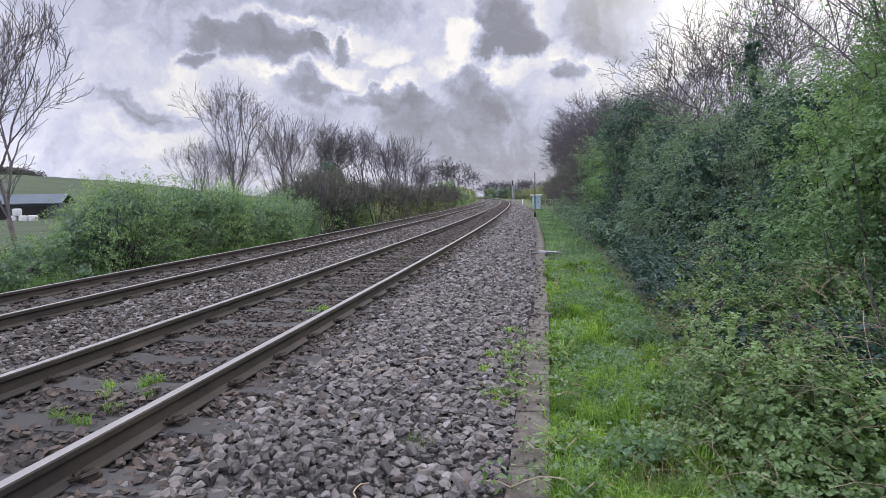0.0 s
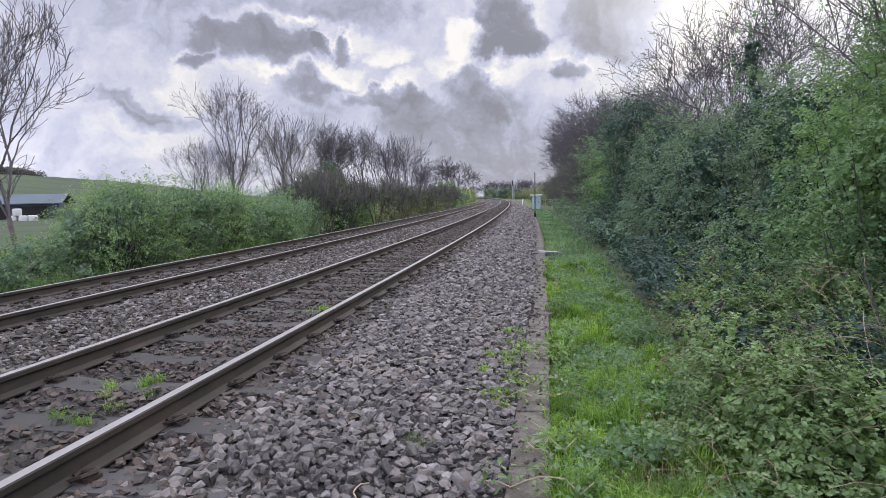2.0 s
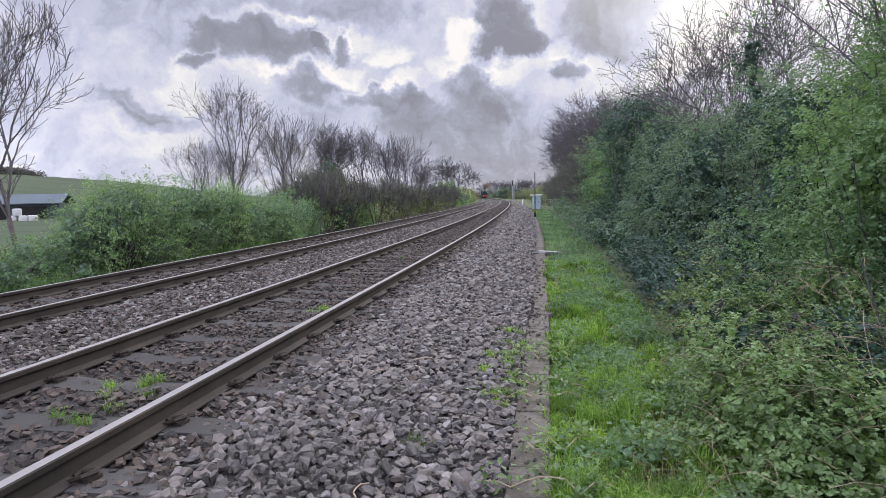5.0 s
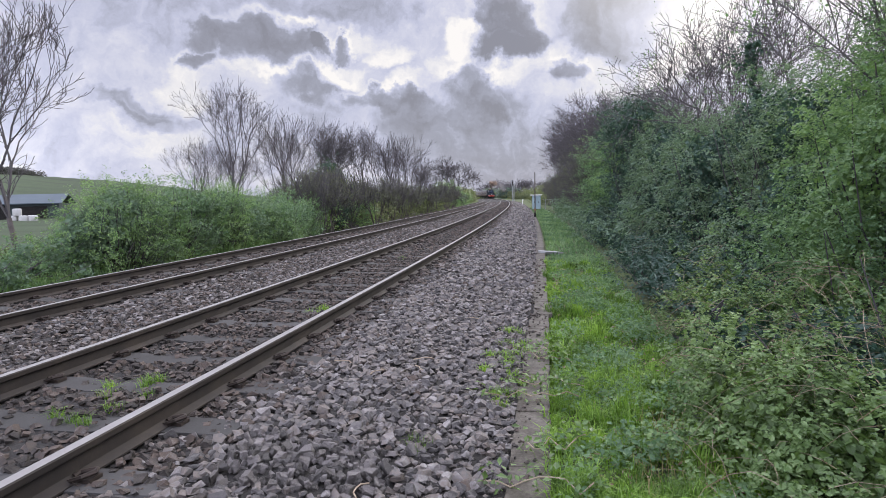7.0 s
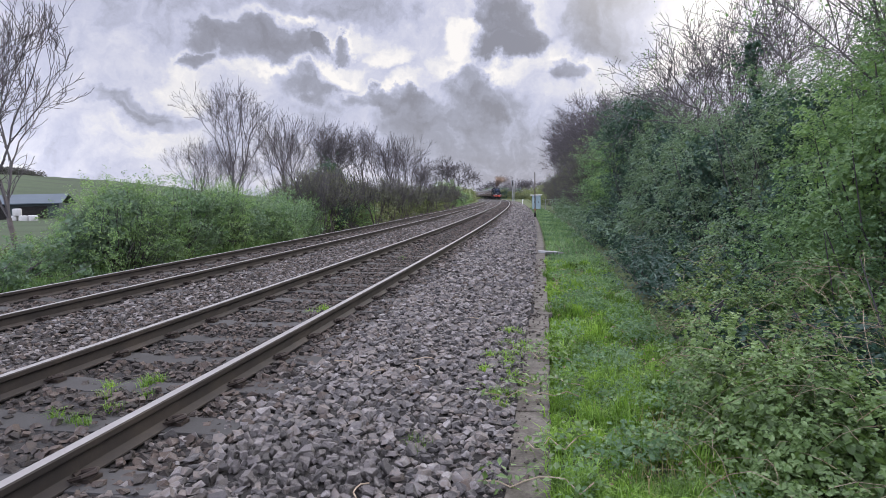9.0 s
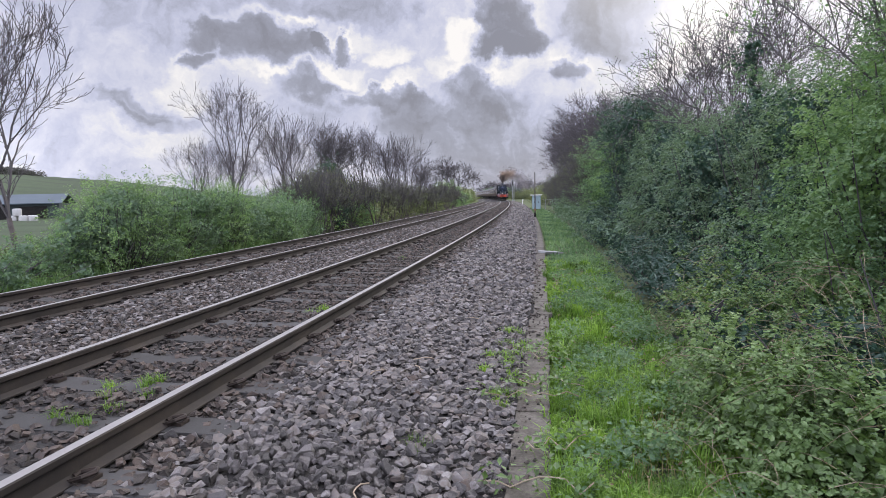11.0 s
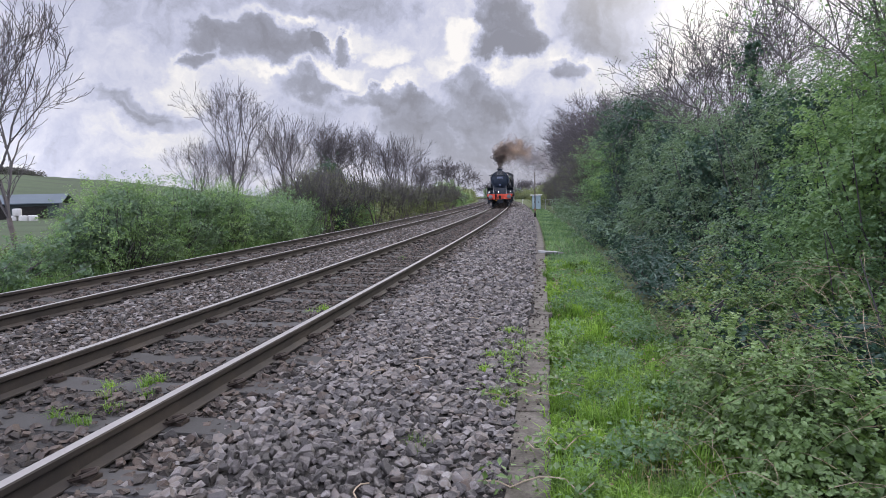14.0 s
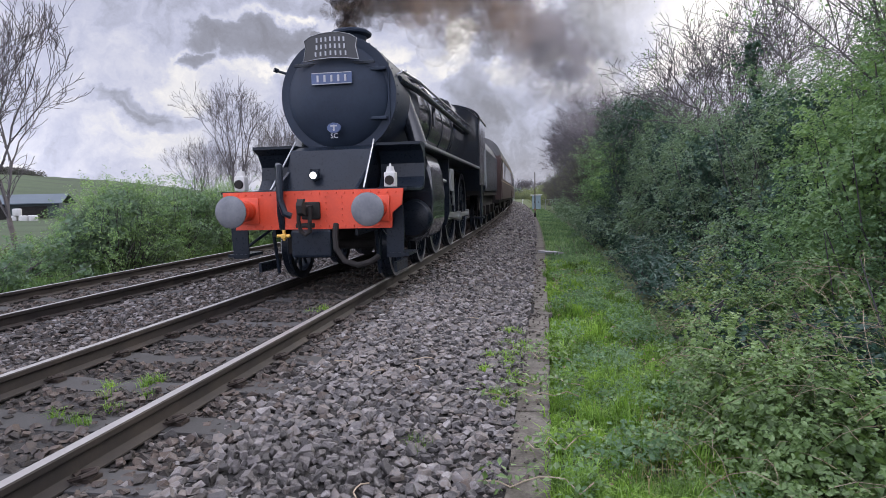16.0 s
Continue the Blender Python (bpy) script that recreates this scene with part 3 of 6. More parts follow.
def stones(name, places, sizes, fine, material, rng, parent, label):
    """Angular broken stones, each its own island of one mesh."""
    base, face = (ROCK_V, ROCK_F) if fine else (CUBE_V, CUBE_F)
    n, k = len(places), len(base)
    v = base[None] * (1 + rng.uniform(-0.4, 0.35, (n, k, 3))) * rng.uniform(0.5, 1.3, (n, 1, 3))
    v = np.einsum("nij,nkj->nki", turns(rng, n), v)
    v[:, :, 2] *= 0.7
    v = v * sizes[:, None, None] * 0.5 + places[:, None]
    faces = (face[None] + (np.arange(n) * k)[:, None, None]).reshape(-1, face.shape[1])
    return tagged(raw(name, v.reshape(-1, 3), faces, material, parent, label), kind="stuff")


def ballast_places(rng, s0, s1, o0, o1, cell, keep=1.0):
    s, o = np.meshgrid(np.arange(s0, s1, cell), np.arange(o0, o1, cell), indexing="ij")
    s, o = (s + rng.uniform(-0.5, 0.5, s.shape) * cell).ravel(), (o + rng.uniform(-0.5, 0.5, o.shape) * cell).ravel()
    ok = rng.random(len(s)) < keep
    for middle in (0.0, -GAP):
        d = np.abs(o - middle)
        ok &= ~((d > 0.67) & (d < 0.835))  # clear of the rails
        phase = np.abs((s - FIRST + PITCH / 2) % PITCH - PITCH / 2)
        bare = (phase < 0.12) & (d < 1.2)
        ok &= ~(bare & (rng.random(len(s)) < np.where(d > 0.835, 0.0, 0.8)))
    s, o = s[ok], o[ok]
    x, y = line(s, o)
    heap = np.array([noise.noise((a * 1.3, b * 1.3, 0)) for a, b in zip(s, o)]) if len(s) < 60000 else 0.0
    return np.stack([x, y, level(o) + 0.012 * heap], -1), o


def make_ballast():
    bed = thing("ballast_bed", "bed of broken grey stone ballast under the tracks", "ballast", kind="structure")
    rng = np.random.default_rng(7)
    # shoulder between the near track and the trough
    for s0, s1, cell, size, fine in ((-8, 0.8, 0.09, 0.1, False), (0.8, 10, 0.043, 0.064, True), (10, 22, 0.062, 0.085, False), (22, 60, 0.1, 0.12, False), (60, 130, 0.22, 0.22, False)):
        p, o = ballast_places(rng, s0, s1, 0.84, 2.86, cell)
        p[:, 2] += 0.006 + rng.uniform(-0.024, 0.03, len(p)) * (size / 0.07)
        brown = rng.random(len(o)) < np.clip((1.35 - o) / 0.4, 0.06, 0.9)
        sizes = size * rng.uniform(0.5, 1.5, len(p))
        near = (0 < s0 < 1) & (np.abs(p[:, 1] - 3.4) < 0.5) & (p[:, 0] > -1.2) & (p[:, 0] < -0.3)
        near &= np.cumsum(near) <= 290
        stones("ballast_stones", p[~brown & ~near], sizes[~brown & ~near], fine, M["ballast_grey"], rng, bed, "grey broken stones of the shoulder")
        stones("ballast_stones", p[brown & ~near], sizes[brown & ~near], fine, M["ballast_brown"], rng, bed, "rust-brown broken stones beside the rail")
        if near.any():
            singles(rng, p[near], sizes[near], bed)
    # between and under the rails
    for s0, s1, cell, size in ((-8, 2.0, 0.11, 0.1), (2.0, 16, 0.052, 0.066), (16, 42, 0.09, 0.095), (42, 120, 0.2, 0.18)):
        p, o = ballast_places(rng, s0, s1, -6.2, 0.84, cell)
        p[:, 2] += 0.004 + rng.uniform(-0.02, 0.022, len(p)) * (size / 0.06)
        six = (o < -0.9) & (o > -GAP + 0.9)
        grey = six & (rng.random(len(o)) < 0.4)
        sizes = size * rng.uniform(0.6, 1.35, len(p))
        stones("ballast_stones", p[grey], sizes[grey], False, M["ballast_grey"], rng, bed, "grey broken stones between the tracks")
        stones("ballast_stones", p[~grey], sizes[~grey], False, M["ballast_brown"], rng, bed, "rust-brown broken stones between the rails")


def make_grit():
    """Small stones that have rolled onto the trough lids."""
    rng = np.random.default_rng(19)
    s, o = 1.2 + 14 * rng.random(420), 2.87 + 0.2 * rng.random(420) ** 1.8
    x, y = line(s, o)
    p = np.stack([x, y, np.full(420, -0.328)], -1)
    grit = stones("grit", p, rng.uniform(0.012, 0.05, 420) * np.where(rng.random(420) < 0.15, 1.6, 0.8), True, M["ballast_brown"], rng, None, "")
    tagged(grit, "small loose stones strewn on the concrete lids", "stones", kind="stuff")


def singles(rng, places, sizes, bed):
    shapes = []
    for _ in range(14):
        v = ROCK_V * (1 + rng.uniform(-0.4, 0.35, (12, 3))) * rng.uniform(0.5, 1.3, (1, 3)) * 0.5
        me = bpy.data.meshes.new("stone")
        me.from_pydata(v.tolist(), [], ROCK_F.tolist())
        me.materials.append(M["ballast_single"])
        shapes.append(me)
    for p, size in zip(places, sizes):
        ob = new("stone", shapes[int(rng.integers(14))])
        ob.parent = bed
        ob.matrix_basis = Matrix.LocRotScale(Vector(p), Euler(rng.uniform(0, 6.28, 3)), Vector((1, 1, 0.85)) * float(size))


make_ballast()
make_grit()


# ---- cable trough lids beside the shoulder ----
def make_trough():
    trough = thing("cable_trough", "line of old mossy concrete cable trough lids beside ballast", "cable trough", kind="structure")
    rng = random.Random(9)
    s = -6.0
    shapes = []
    for _ in range(5):
        bm = bmesh.new()
        box(bm, -0.115, 0.115, -0.45, 0.45, -0.14, 0.0, 0.006)
        bmesh.ops.subdivide_edges(bm, edges=[e for e in bm.edges if e.calc_length() > 0.5], cuts=5)
        for v in bm.verts:
            v.co += Vector((rng.uniform(-0.009, 0.009), 0, rng.uniform(-0.005, 0.005)))
        ob = part("lid", bm, M["kerb"], trough)
        shapes.append(ob)
    i = 0
    while s < 75:
        ob = shapes[i] if i < 5 else new("lid", shapes[i % 5].data)
        ob.parent = trough
        odd = 0.05 if 7.6 < s < 8.6 else rng.uniform(-0.006, 0.006)
        x, y = line(s + 0.45, 2.975 + odd)
        ob.matrix_basis = pose(x, y, -0.335 + rng.uniform(-0.006, 0.005), rng.uniform(-0.3, 0.3), rng.uniform(-1, 1), -math.degrees(course(s)) + rng.uniform(-0.4, 0.4))
        s += 0.903
        i += 1


make_trough()


# ---- plants ----
def leaf_mesh(name, places, normals, sizes, material, rng, parent, label="", slim=0.62, kind="stuff", fine=False, scatter=0.75):
    """Pointed leaves, folded along the middle, two triangles each."""
    n = len(places)
    nor = normals + rng.normal(0, scatter, (n, 3))
    nor /= np.linalg.norm(nor, axis=1, keepdims=True) + 1e-9
    along = np.cross(nor, rng.normal(size=(n, 3)))
    along /= np.linalg.norm(along, axis=1, keepdims=True) + 1e-9
    side = np.cross(nor, along)
    L = sizes[:, None]
    fold = nor * L * rng.uniform(0.05, 0.2, (n, 1))
    if fine:
        tip = nor * L * rng.uniform(-0.16, 0.02, (n, 1))
        v = np.stack([places - along * L * 0.5, places + side * L * slim * 0.5 - along * L * 0.2 + fold, places + side * L * slim * 0.42 + along * L * 0.16 + fold, places + along * L * 0.5 + tip,
                      places - side * L * slim * 0.42 + along * L * 0.16 + fold, places - side * L * slim * 0.5 - along * L * 0.2 + fold], 1)
        i = np.arange(n)[:, None] * 6
        faces = np.concatenate([i + np.array([f]) for f in ((0, 1, 2), (0, 2, 3), (0, 3, 4), (0, 4, 5))], 0)
        return tagged(raw(name, v.reshape(-1, 3), faces, material, parent, label), kind=kind)
    v = np.stack([places - along * L * 0.5, places + side * L * slim * 0.5 + fold, places + along * L * 0.5, places - side * L * slim * 0.5 + fold], 1)
    i = np.arange(n)[:, None] * 4
    faces = np.concatenate([i + np.array([[0, 1, 2]]), i + np.array([[0, 2, 3]])], 0)
    return tagged(raw(name, v.reshape(-1, 3), faces, material, parent, label), kind=kind)


def tube_mesh(name, segs, material, parent, sides=4, label=""):
    """Tapered branches: rows of start, end, radii."""
    segs = np.array(segs)
    a, b, r0, r1 = segs[:, :3], segs[:, 3:6], segs[:, 6:7], segs[:, 7:8]
    d = b - a
    d /= np.linalg.norm(d, axis=1, keepdims=True) + 1e-9
    u = np.cross(d, np.where(np.abs(d[:, 2:3]) < 0.9, np.array([[0, 0, 1.0]]), np.array([[1.0, 0, 0]])))
    u /= np.linalg.norm(u, axis=1, keepdims=True) + 1e-9
    w = np.cross(d, u)
    rings = []
    for p, r in ((a, r0), (b, r1)):
        for k in range(sides):
            c, s = math.cos(2 * math.pi * k / sides), math.sin(2 * math.pi * k / sides)
            rings.append(p + (u * c + w * s) * r)
    v = np.stack(rings, 1)
    f = np.array([(k, (k + 1) % sides, sides + (k + 1) % sides, sides + k) for k in range(sides)])
    faces = (f[None] + (np.arange(len(segs)) * 2 * sides)[:, None, None]).reshape(-1, 4)
    return raw(name, v.reshape(-1, 3), faces, material, parent, label)


def fork(rng, segs, tips, p, d, length, radius, order, depth, spread, rise, thin):
    """A branch that forks at its end and bears short side twigs, down to depth orders."""
    p, d = np.array(p, float), np.array(d, float)
    d /= np.linalg.norm(d)
    steps = 4 if order < 2 else 3
    for i in range(steps):
        d = d + rng.normal(0, 0.06 + 0.025 * order, 3) + np.array([0, 0, rise * min(order, 2) * 0.5])
        d /= np.linalg.norm(d)
        q = p + d * length / steps
        segs[min(order, 2)].append((*p, *q, max(radius * (1 - 0.28 * i / steps), thin), max(radius * (1 - 0.28 * (i + 1) / steps), thin * 0.8)))
        p = q
        if order and order < depth and rng.random() < 0.55:
            side = rng.normal(size=3)
            side -= d * side.dot(d)
            side /= np.linalg.norm(side) + 1e-9
            ang = spread * rng.uniform(1.0, 1.9)
            fork(rng, segs, tips, p, d * math.cos(ang) + side * math.sin(ang), length * rng.uniform(0.4, 0.7), radius * 0.3, max(order + 1, depth - 1), depth, spread, rise, thin)
    if order >= depth:
        tips.append(p)
        return
    count = 3 if rng.random() < (0.75 if order < 2 else 0.3) else 2
    u = np.cross(d, rng.normal(size=3))
    u /= np.linalg.norm(u) + 1e-9
    w = np.cross(d, u)
    turn0 = rng.uniform(0, 6.283)
    for j in range(count):
        a = turn0 + 6.283 * (j + rng.uniform(-0.2, 0.2)) / count
        ang = spread * rng.uniform(0.55, 1.15) * (0.5 if j == 0 else 1.0) * (1 + 0.1 * order)
        fork(rng, segs, tips, p, d * math.cos(ang) + (u * math.cos(a) + w * math.sin(a)) * math.sin(ang), length * rng.uniform(0.66, 0.86), radius * (0.68 if j == 0 else 0.52), order + 1, depth, spread, rise, thin)


def bare_tree(name, label, seed, height, radius, at, stems=1, rise=0.10, spread=0.5, lean=(0, 0), leaves=None, depth=5, group="", thin=0.007):
    rng = np.random.default_rng(seed)
    tree = thing(name, label, "tree", Matrix.Translation(at), group)
    segs, tips = ([], [], []), []
    for i in range(stems):
        a = 2 * math.pi * (i + rng.random() * 0.5) / stems
        out = 0.0 if stems == 1 else 0.2
        off = 0.12 * (stems > 1)
        fork(rng, segs, tips, (off * math.cos(a), off * math.sin(a), -0.1), (lean[0] + out * math.cos(a), lean[1] + out * math.sin(a), 1.0), height / 2.9 * rng.uniform(0.85, 1.05), radius, 0, depth, spread, rise, thin)
    tall = max(t[2] for t in tips)
    segs = [np.array(g) for g in segs]
    for g in segs:
        g[:, :6] *= height / tall
    tube_mesh("trunk", segs[0], M["bark"], tree, 7)
    tagged(tube_mesh("crown", np.concatenate(segs[1:]), M["twig"], tree, 3), kind="stuff")
    if leaves:
        per, size, material = leaves
        t = np.array(tips) * height / tall
        pts = np.repeat(t, per, 0) + rng.normal(0, 0.10, (len(t) * per, 3))
        leaf_mesh("leaves", pts, np.tile([[0, 0, 0.8]], (len(pts), 1)), size * rng.uniform(0.6, 1.3, len(pts)), material, rng, tree)
    return tree


def bush(name, label, seed, blobs, leaf, material, density, twigs=40, group="", inner=None, canes=None, holes=0.0):
    """A shrub from overlapping rounded masses (x, y, z, rx, ry, rz) of leaf clumps on branches. leaf: length of a leaf."""
    rng = np.random.default_rng(seed)
    blobs = np.array(blobs, float)
    foot = Vector((blobs[:, 0].mean(), blobs[:, 1].mean(), float((blobs[:, 2] - blobs[:, 5]).min())))
    plant = thing(name, label, "shrub", Matrix.Translation(foot), group)
    base = np.array(foot)

    def shell(count, lo, hi):
        area = blobs[:, 3] * blobs[:, 5] + blobs[:, 4] * blobs[:, 5] + blobs[:, 3] * blobs[:, 4]
        pick = rng.choice(len(blobs), count, p=area / area.sum())
        d = rng.normal(size=(count, 3))
        d /= np.linalg.norm(d, axis=1, keepdims=True)
        rad = rng.uniform(lo, hi, (count, 1))
        p = blobs[pick, :3] + d * rad * blobs[pick, 3:6]
        for i in range(len(blobs)):  # nothing deep inside another mass
            e = np.linalg.norm((p - blobs[i, :3]) / blobs[i, 3:6], axis=1)
            ok = (e > 0.86 * lo) | (pick == i)
            p, d, pick = p[ok], d[ok], pick[ok]
        return p, d, area.sum() * 4

    _, _, area = shell(10, 0.9, 1.0)
    clumps = max(30, int(area * density))
    c, cd, _ = shell(clumps, 0.8, 1.1)
    rough = np.array([noise.noise(Vector(p * 2.3)) for p in c])
    c = c + cd * (rough[:, None] * 0.4 + (rng.random((len(c), 1)) ** 6) * 0.4)
    c, cd = c[rough > holes - 0.22], cd[rough > holes - 0.22]
    # each clump is a leafy shoot that reaches outward and up and droops at its tip
    per = 16
    way = cd * 0.75 + np.array([0, 0, 0.5]) + rng.normal(0, 0.4, c.shape)
    way /= np.linalg.norm(way, axis=1, keepdims=True)
    reach = leaf * rng.uniform(3.0, 8.0, (len(c), 1))
    t = np.tile(np.linspace(0.05, 1, per), len(c))[:, None]
    along_it, far = np.repeat(way, per, 0), np.repeat(reach, per, 0)
    pts = np.repeat(c, per, 0) + along_it * far * t + np.array([0, 0, -0.4]) * far * t * t + rng.normal(0, leaf * 0.55, (len(c) * per, 3))
    nor = np.repeat(cd, per, 0) * 0.45 + np.array([0, 0, 1.0])
    leaf_mesh("foliage", pts - base, nor, leaf * rng.uniform(0.6, 1.3, len(pts)), material, rng, plant, fine=leaf < 0.05, slim=0.66, scatter=0.42)
    big = min(0.17, 1.7 * leaf)
    wide = max(1.0, float(blobs[:, 3].mean()))
    big *= wide
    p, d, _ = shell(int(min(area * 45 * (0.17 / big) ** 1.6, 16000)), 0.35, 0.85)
    # a darker inner material puts the shade inside the shrub into leaf colour
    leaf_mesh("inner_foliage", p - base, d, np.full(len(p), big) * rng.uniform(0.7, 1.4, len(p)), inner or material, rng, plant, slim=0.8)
    if twigs:
        segs = []
        for i in range(twigs):
            tip = c[rng.integers(len(c))] - base
            root = np.array([tip[0] * 0.35, tip[1] * 0.35, max(0.0, tip[2] * 0.25)]) + rng.normal(0, 0.1, 3)
            mid = root * 0.45 + tip * 0.55 + rng.normal(0, 0.12, 3)
            out = tip + (tip - mid) * rng.uniform(0.0, 0.25) + rng.normal(0, 0.05, 3)
            segs += [(*root, *mid, 0.016, 0.010), (*mid, *out, 0.010, 0.004)]
        tagged(tube_mesh("branchwork", segs, M["twig"], plant, 3), kind="stuff")
    if canes:
        segs = []
        for i in range(canes):
            a = c[rng.integers(len(c))] - base
            d = rng.normal(0, 1, 3) * np.array([1, 1, 0.4]) + np.array([0, 0, 0.6])
            d /= np.linalg.norm(d)
            ln = rng.uniform(0.05, 0.13)
            for k in range(5):
                b = a + d * ln
                segs.append((*a, *b, 0.0021 - 0.0002 * k, 0.0019 - 0.0002 * k))
                a, d = b, d + np.array([0, 0, -0.28]) + rng.normal(0, 0.12, 3)
        tagged(tube_mesh("cane_tangle", segs, M["cane"], plant, 3, "pale dead bramble canes"), kind="stuff")
    return plant


def hedge_blobs(seed, s0, s1, o_face, depth, height, n, r=(0.5, 0.9), lean=0.22):
    """Rounded masses filling a stretch of hedge whose face stands at o_face and leans back with height."""
    rng = random.Random(seed)
    sign = 1 if o_face > 0 else -1
    out = []
    for i in range(n):
        s = rng.uniform(s0, s1)
        rad = rng.uniform(*r)
        z = rng.uniform(rad * 0.5, max(rad * 0.6, height - rad * 0.8))
        o = o_face + sign * (rad * 0.8 + lean * z + rng.random() ** 2 * depth)
        p = spot(s, o)
        out.append((p.x, p.y, p.z + z, rad, rad, rad * rng.uniform(0.8, 1.1)))
    return out


def make_right_side():
    g = "shrubs along the right of the line"
    # nearest: bramble mounds, then hawthorn, willow and ivy further on
    low = "low sprawling green bramble with dead canes over grass"
    bush("bramble", low, 11, hedge_blobs(11, 1.7, 3.7, 3.95, 1.2, 0.45, 16, (0.2, 0.34), 0.5), 0.029, M["bramble"], 140, 0, "brambles", canes=120)
    bush("bramble", low, 12, hedge_blobs(12, 3.7, 5.8, 3.9, 0.9, 0.58, 14, (0.22, 0.38), 0.5), 0.03, M["bramble"], 115, 0, "brambles", canes=120)
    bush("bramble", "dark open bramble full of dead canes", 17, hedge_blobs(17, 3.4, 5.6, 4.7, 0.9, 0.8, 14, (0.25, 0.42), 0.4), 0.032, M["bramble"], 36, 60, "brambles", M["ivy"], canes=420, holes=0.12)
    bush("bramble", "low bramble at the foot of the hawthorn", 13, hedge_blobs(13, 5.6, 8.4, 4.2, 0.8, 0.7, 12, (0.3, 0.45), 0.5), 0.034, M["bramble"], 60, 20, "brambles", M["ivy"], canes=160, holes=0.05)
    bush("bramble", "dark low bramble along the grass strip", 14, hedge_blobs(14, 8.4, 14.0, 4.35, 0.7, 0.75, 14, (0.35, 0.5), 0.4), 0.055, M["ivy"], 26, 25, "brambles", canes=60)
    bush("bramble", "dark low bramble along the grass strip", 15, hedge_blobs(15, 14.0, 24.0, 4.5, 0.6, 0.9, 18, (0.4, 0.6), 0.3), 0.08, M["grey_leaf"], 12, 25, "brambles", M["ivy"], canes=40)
    bush("bramble", "dark low bramble along the grass strip", 16, hedge_blobs(16, 24.0, 60.0, 4.8, 0.8, 1.0, 30, (0.5, 0.8), 0.3), 0.14, M["grey_leaf"], 6, 25, "brambles", M["grey_leaf"])
    bush("hawthorn", "hawthorn bush in fresh green leaf, tall and dense", 21, hedge_blobs(21, 3.4, 6.0, 5.6, 1.3, 4.6, 30, (0.35, 0.75)), 0.033, M["fresh"], 80, 160, g, M["hawthorn"])
    bush("hawthorn", "hawthorn bush in fresh green leaf, tall and dense", 22, hedge_blobs(22, 6.0, 8.4, 5.15, 1.1, 3.6, 27, (0.35, 0.75)), 0.035, M["fresh"], 72, 130, g, M["hawthorn"])
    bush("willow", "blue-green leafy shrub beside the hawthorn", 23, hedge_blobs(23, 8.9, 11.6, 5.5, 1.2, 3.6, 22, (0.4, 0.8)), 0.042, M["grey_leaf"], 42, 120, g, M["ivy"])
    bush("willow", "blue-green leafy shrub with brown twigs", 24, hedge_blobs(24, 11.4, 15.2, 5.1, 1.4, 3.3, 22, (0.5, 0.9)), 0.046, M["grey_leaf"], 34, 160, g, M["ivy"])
    # blue-green leaf on this hawthorn paints in the bluish haze of the smoke
    bush("hawthorn", "leafy shrub before the ivy, smoke haze painted into its blue-green leaf", 25, hedge_blobs(25, 15.0, 18.5, 5.0, 1.4, 3.5, 20, (0.6, 0.9)), 0.055, M["grey_leaf"], 26, 140, g, M["ivy"])
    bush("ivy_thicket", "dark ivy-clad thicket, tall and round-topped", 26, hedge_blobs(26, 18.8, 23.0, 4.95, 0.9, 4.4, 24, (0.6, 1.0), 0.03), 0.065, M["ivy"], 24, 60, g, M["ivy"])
    bush("hawthorn", "hawthorn shrub in yellow-green leaf", 27, hedge_blobs(27, 23.5, 29.0, 4.9, 1.2, 4.0, 22, (0.6, 1.0), 0.08), 0.07, M["fresh"], 20, 120, g, M["hawthorn"])
    # trees behind and among them
    gt = "bare trees right of the line"
    bare_tree("tree", "leaning half-bare tree with ivy up its trunk", 41, 6.1, 0.085, spot(14.7, 7.6), 1, 0.0, 0.55, (-0.1, -0.12), (2, 0.045, M["fresh"]), group=gt, thin=0.005, depth=6)
    bare_tree("tree", "tall slender tree just coming into leaf", 42, 5.2, 0.05, spot(6.5, 7.4), 2, 0.08, 0.42, (0, 0), (7, 0.042, M["fresh"]), group=gt, thin=0.004)
    bare_tree("tree", "tall slender tree just coming into leaf", 43, 5.4, 0.05, spot(9.2, 7.6), 2, 0.08, 0.42, (0, 0), (7, 0.042, M["fresh"]), group=gt, thin=0.004)
    proto = bare_tree("tree", "bare multi-stemmed tree with fine brown twigs", 44, 6.2, 0.05, spot(17.5, 7.6), 3, 0.06, 0.38, group=gt, thin=0.006, depth=6)
    rng = random.Random(4)
    for s, o, k in ((14.5, 9.4, 0.62), (19.0, 8.6, 0.66), (21, 8.2, 0.67), (22.5, 9.4, 0.76), (24.5, 7.8, 0.71), (26.5, 9.2, 0.80), (28, 8.0, 0.74), (30, 9.2, 0.84), (32, 7.4, 1.04), (36, 7.8, 1.11), (34, 9.0, 1.22), (38, 9.0, 1.22), (40, 7.0, 1.16), (44, 7.4, 1.23), (48, 6.8, 1.23), (52, 7.6, 1.23), (57, 7.0, 1.23), (62, 7.2, 1.22), (67, 7.6, 1.16), (72, 7.4, 1.10)):
        copy_thing(proto, Matrix.LocRotScale(spot(s, o), Euler((0, 0, rng.uniform(0, 6.28))), Vector((k, k, k * rng.uniform(0.92, 1.05)))))
    # brown thicket along the line as it runs to the bend
    shrub = bare_tree("thicket_shrub", "brown twiggy thicket shrub, many thin stems", 46, 3.6, 0.03, spot(30.2, 5.9), 7, 0.05, 0.42, (0, 0), (2, 0.05, M["scrub"]), 4, "thicket shrubs right of the line", 0.006)
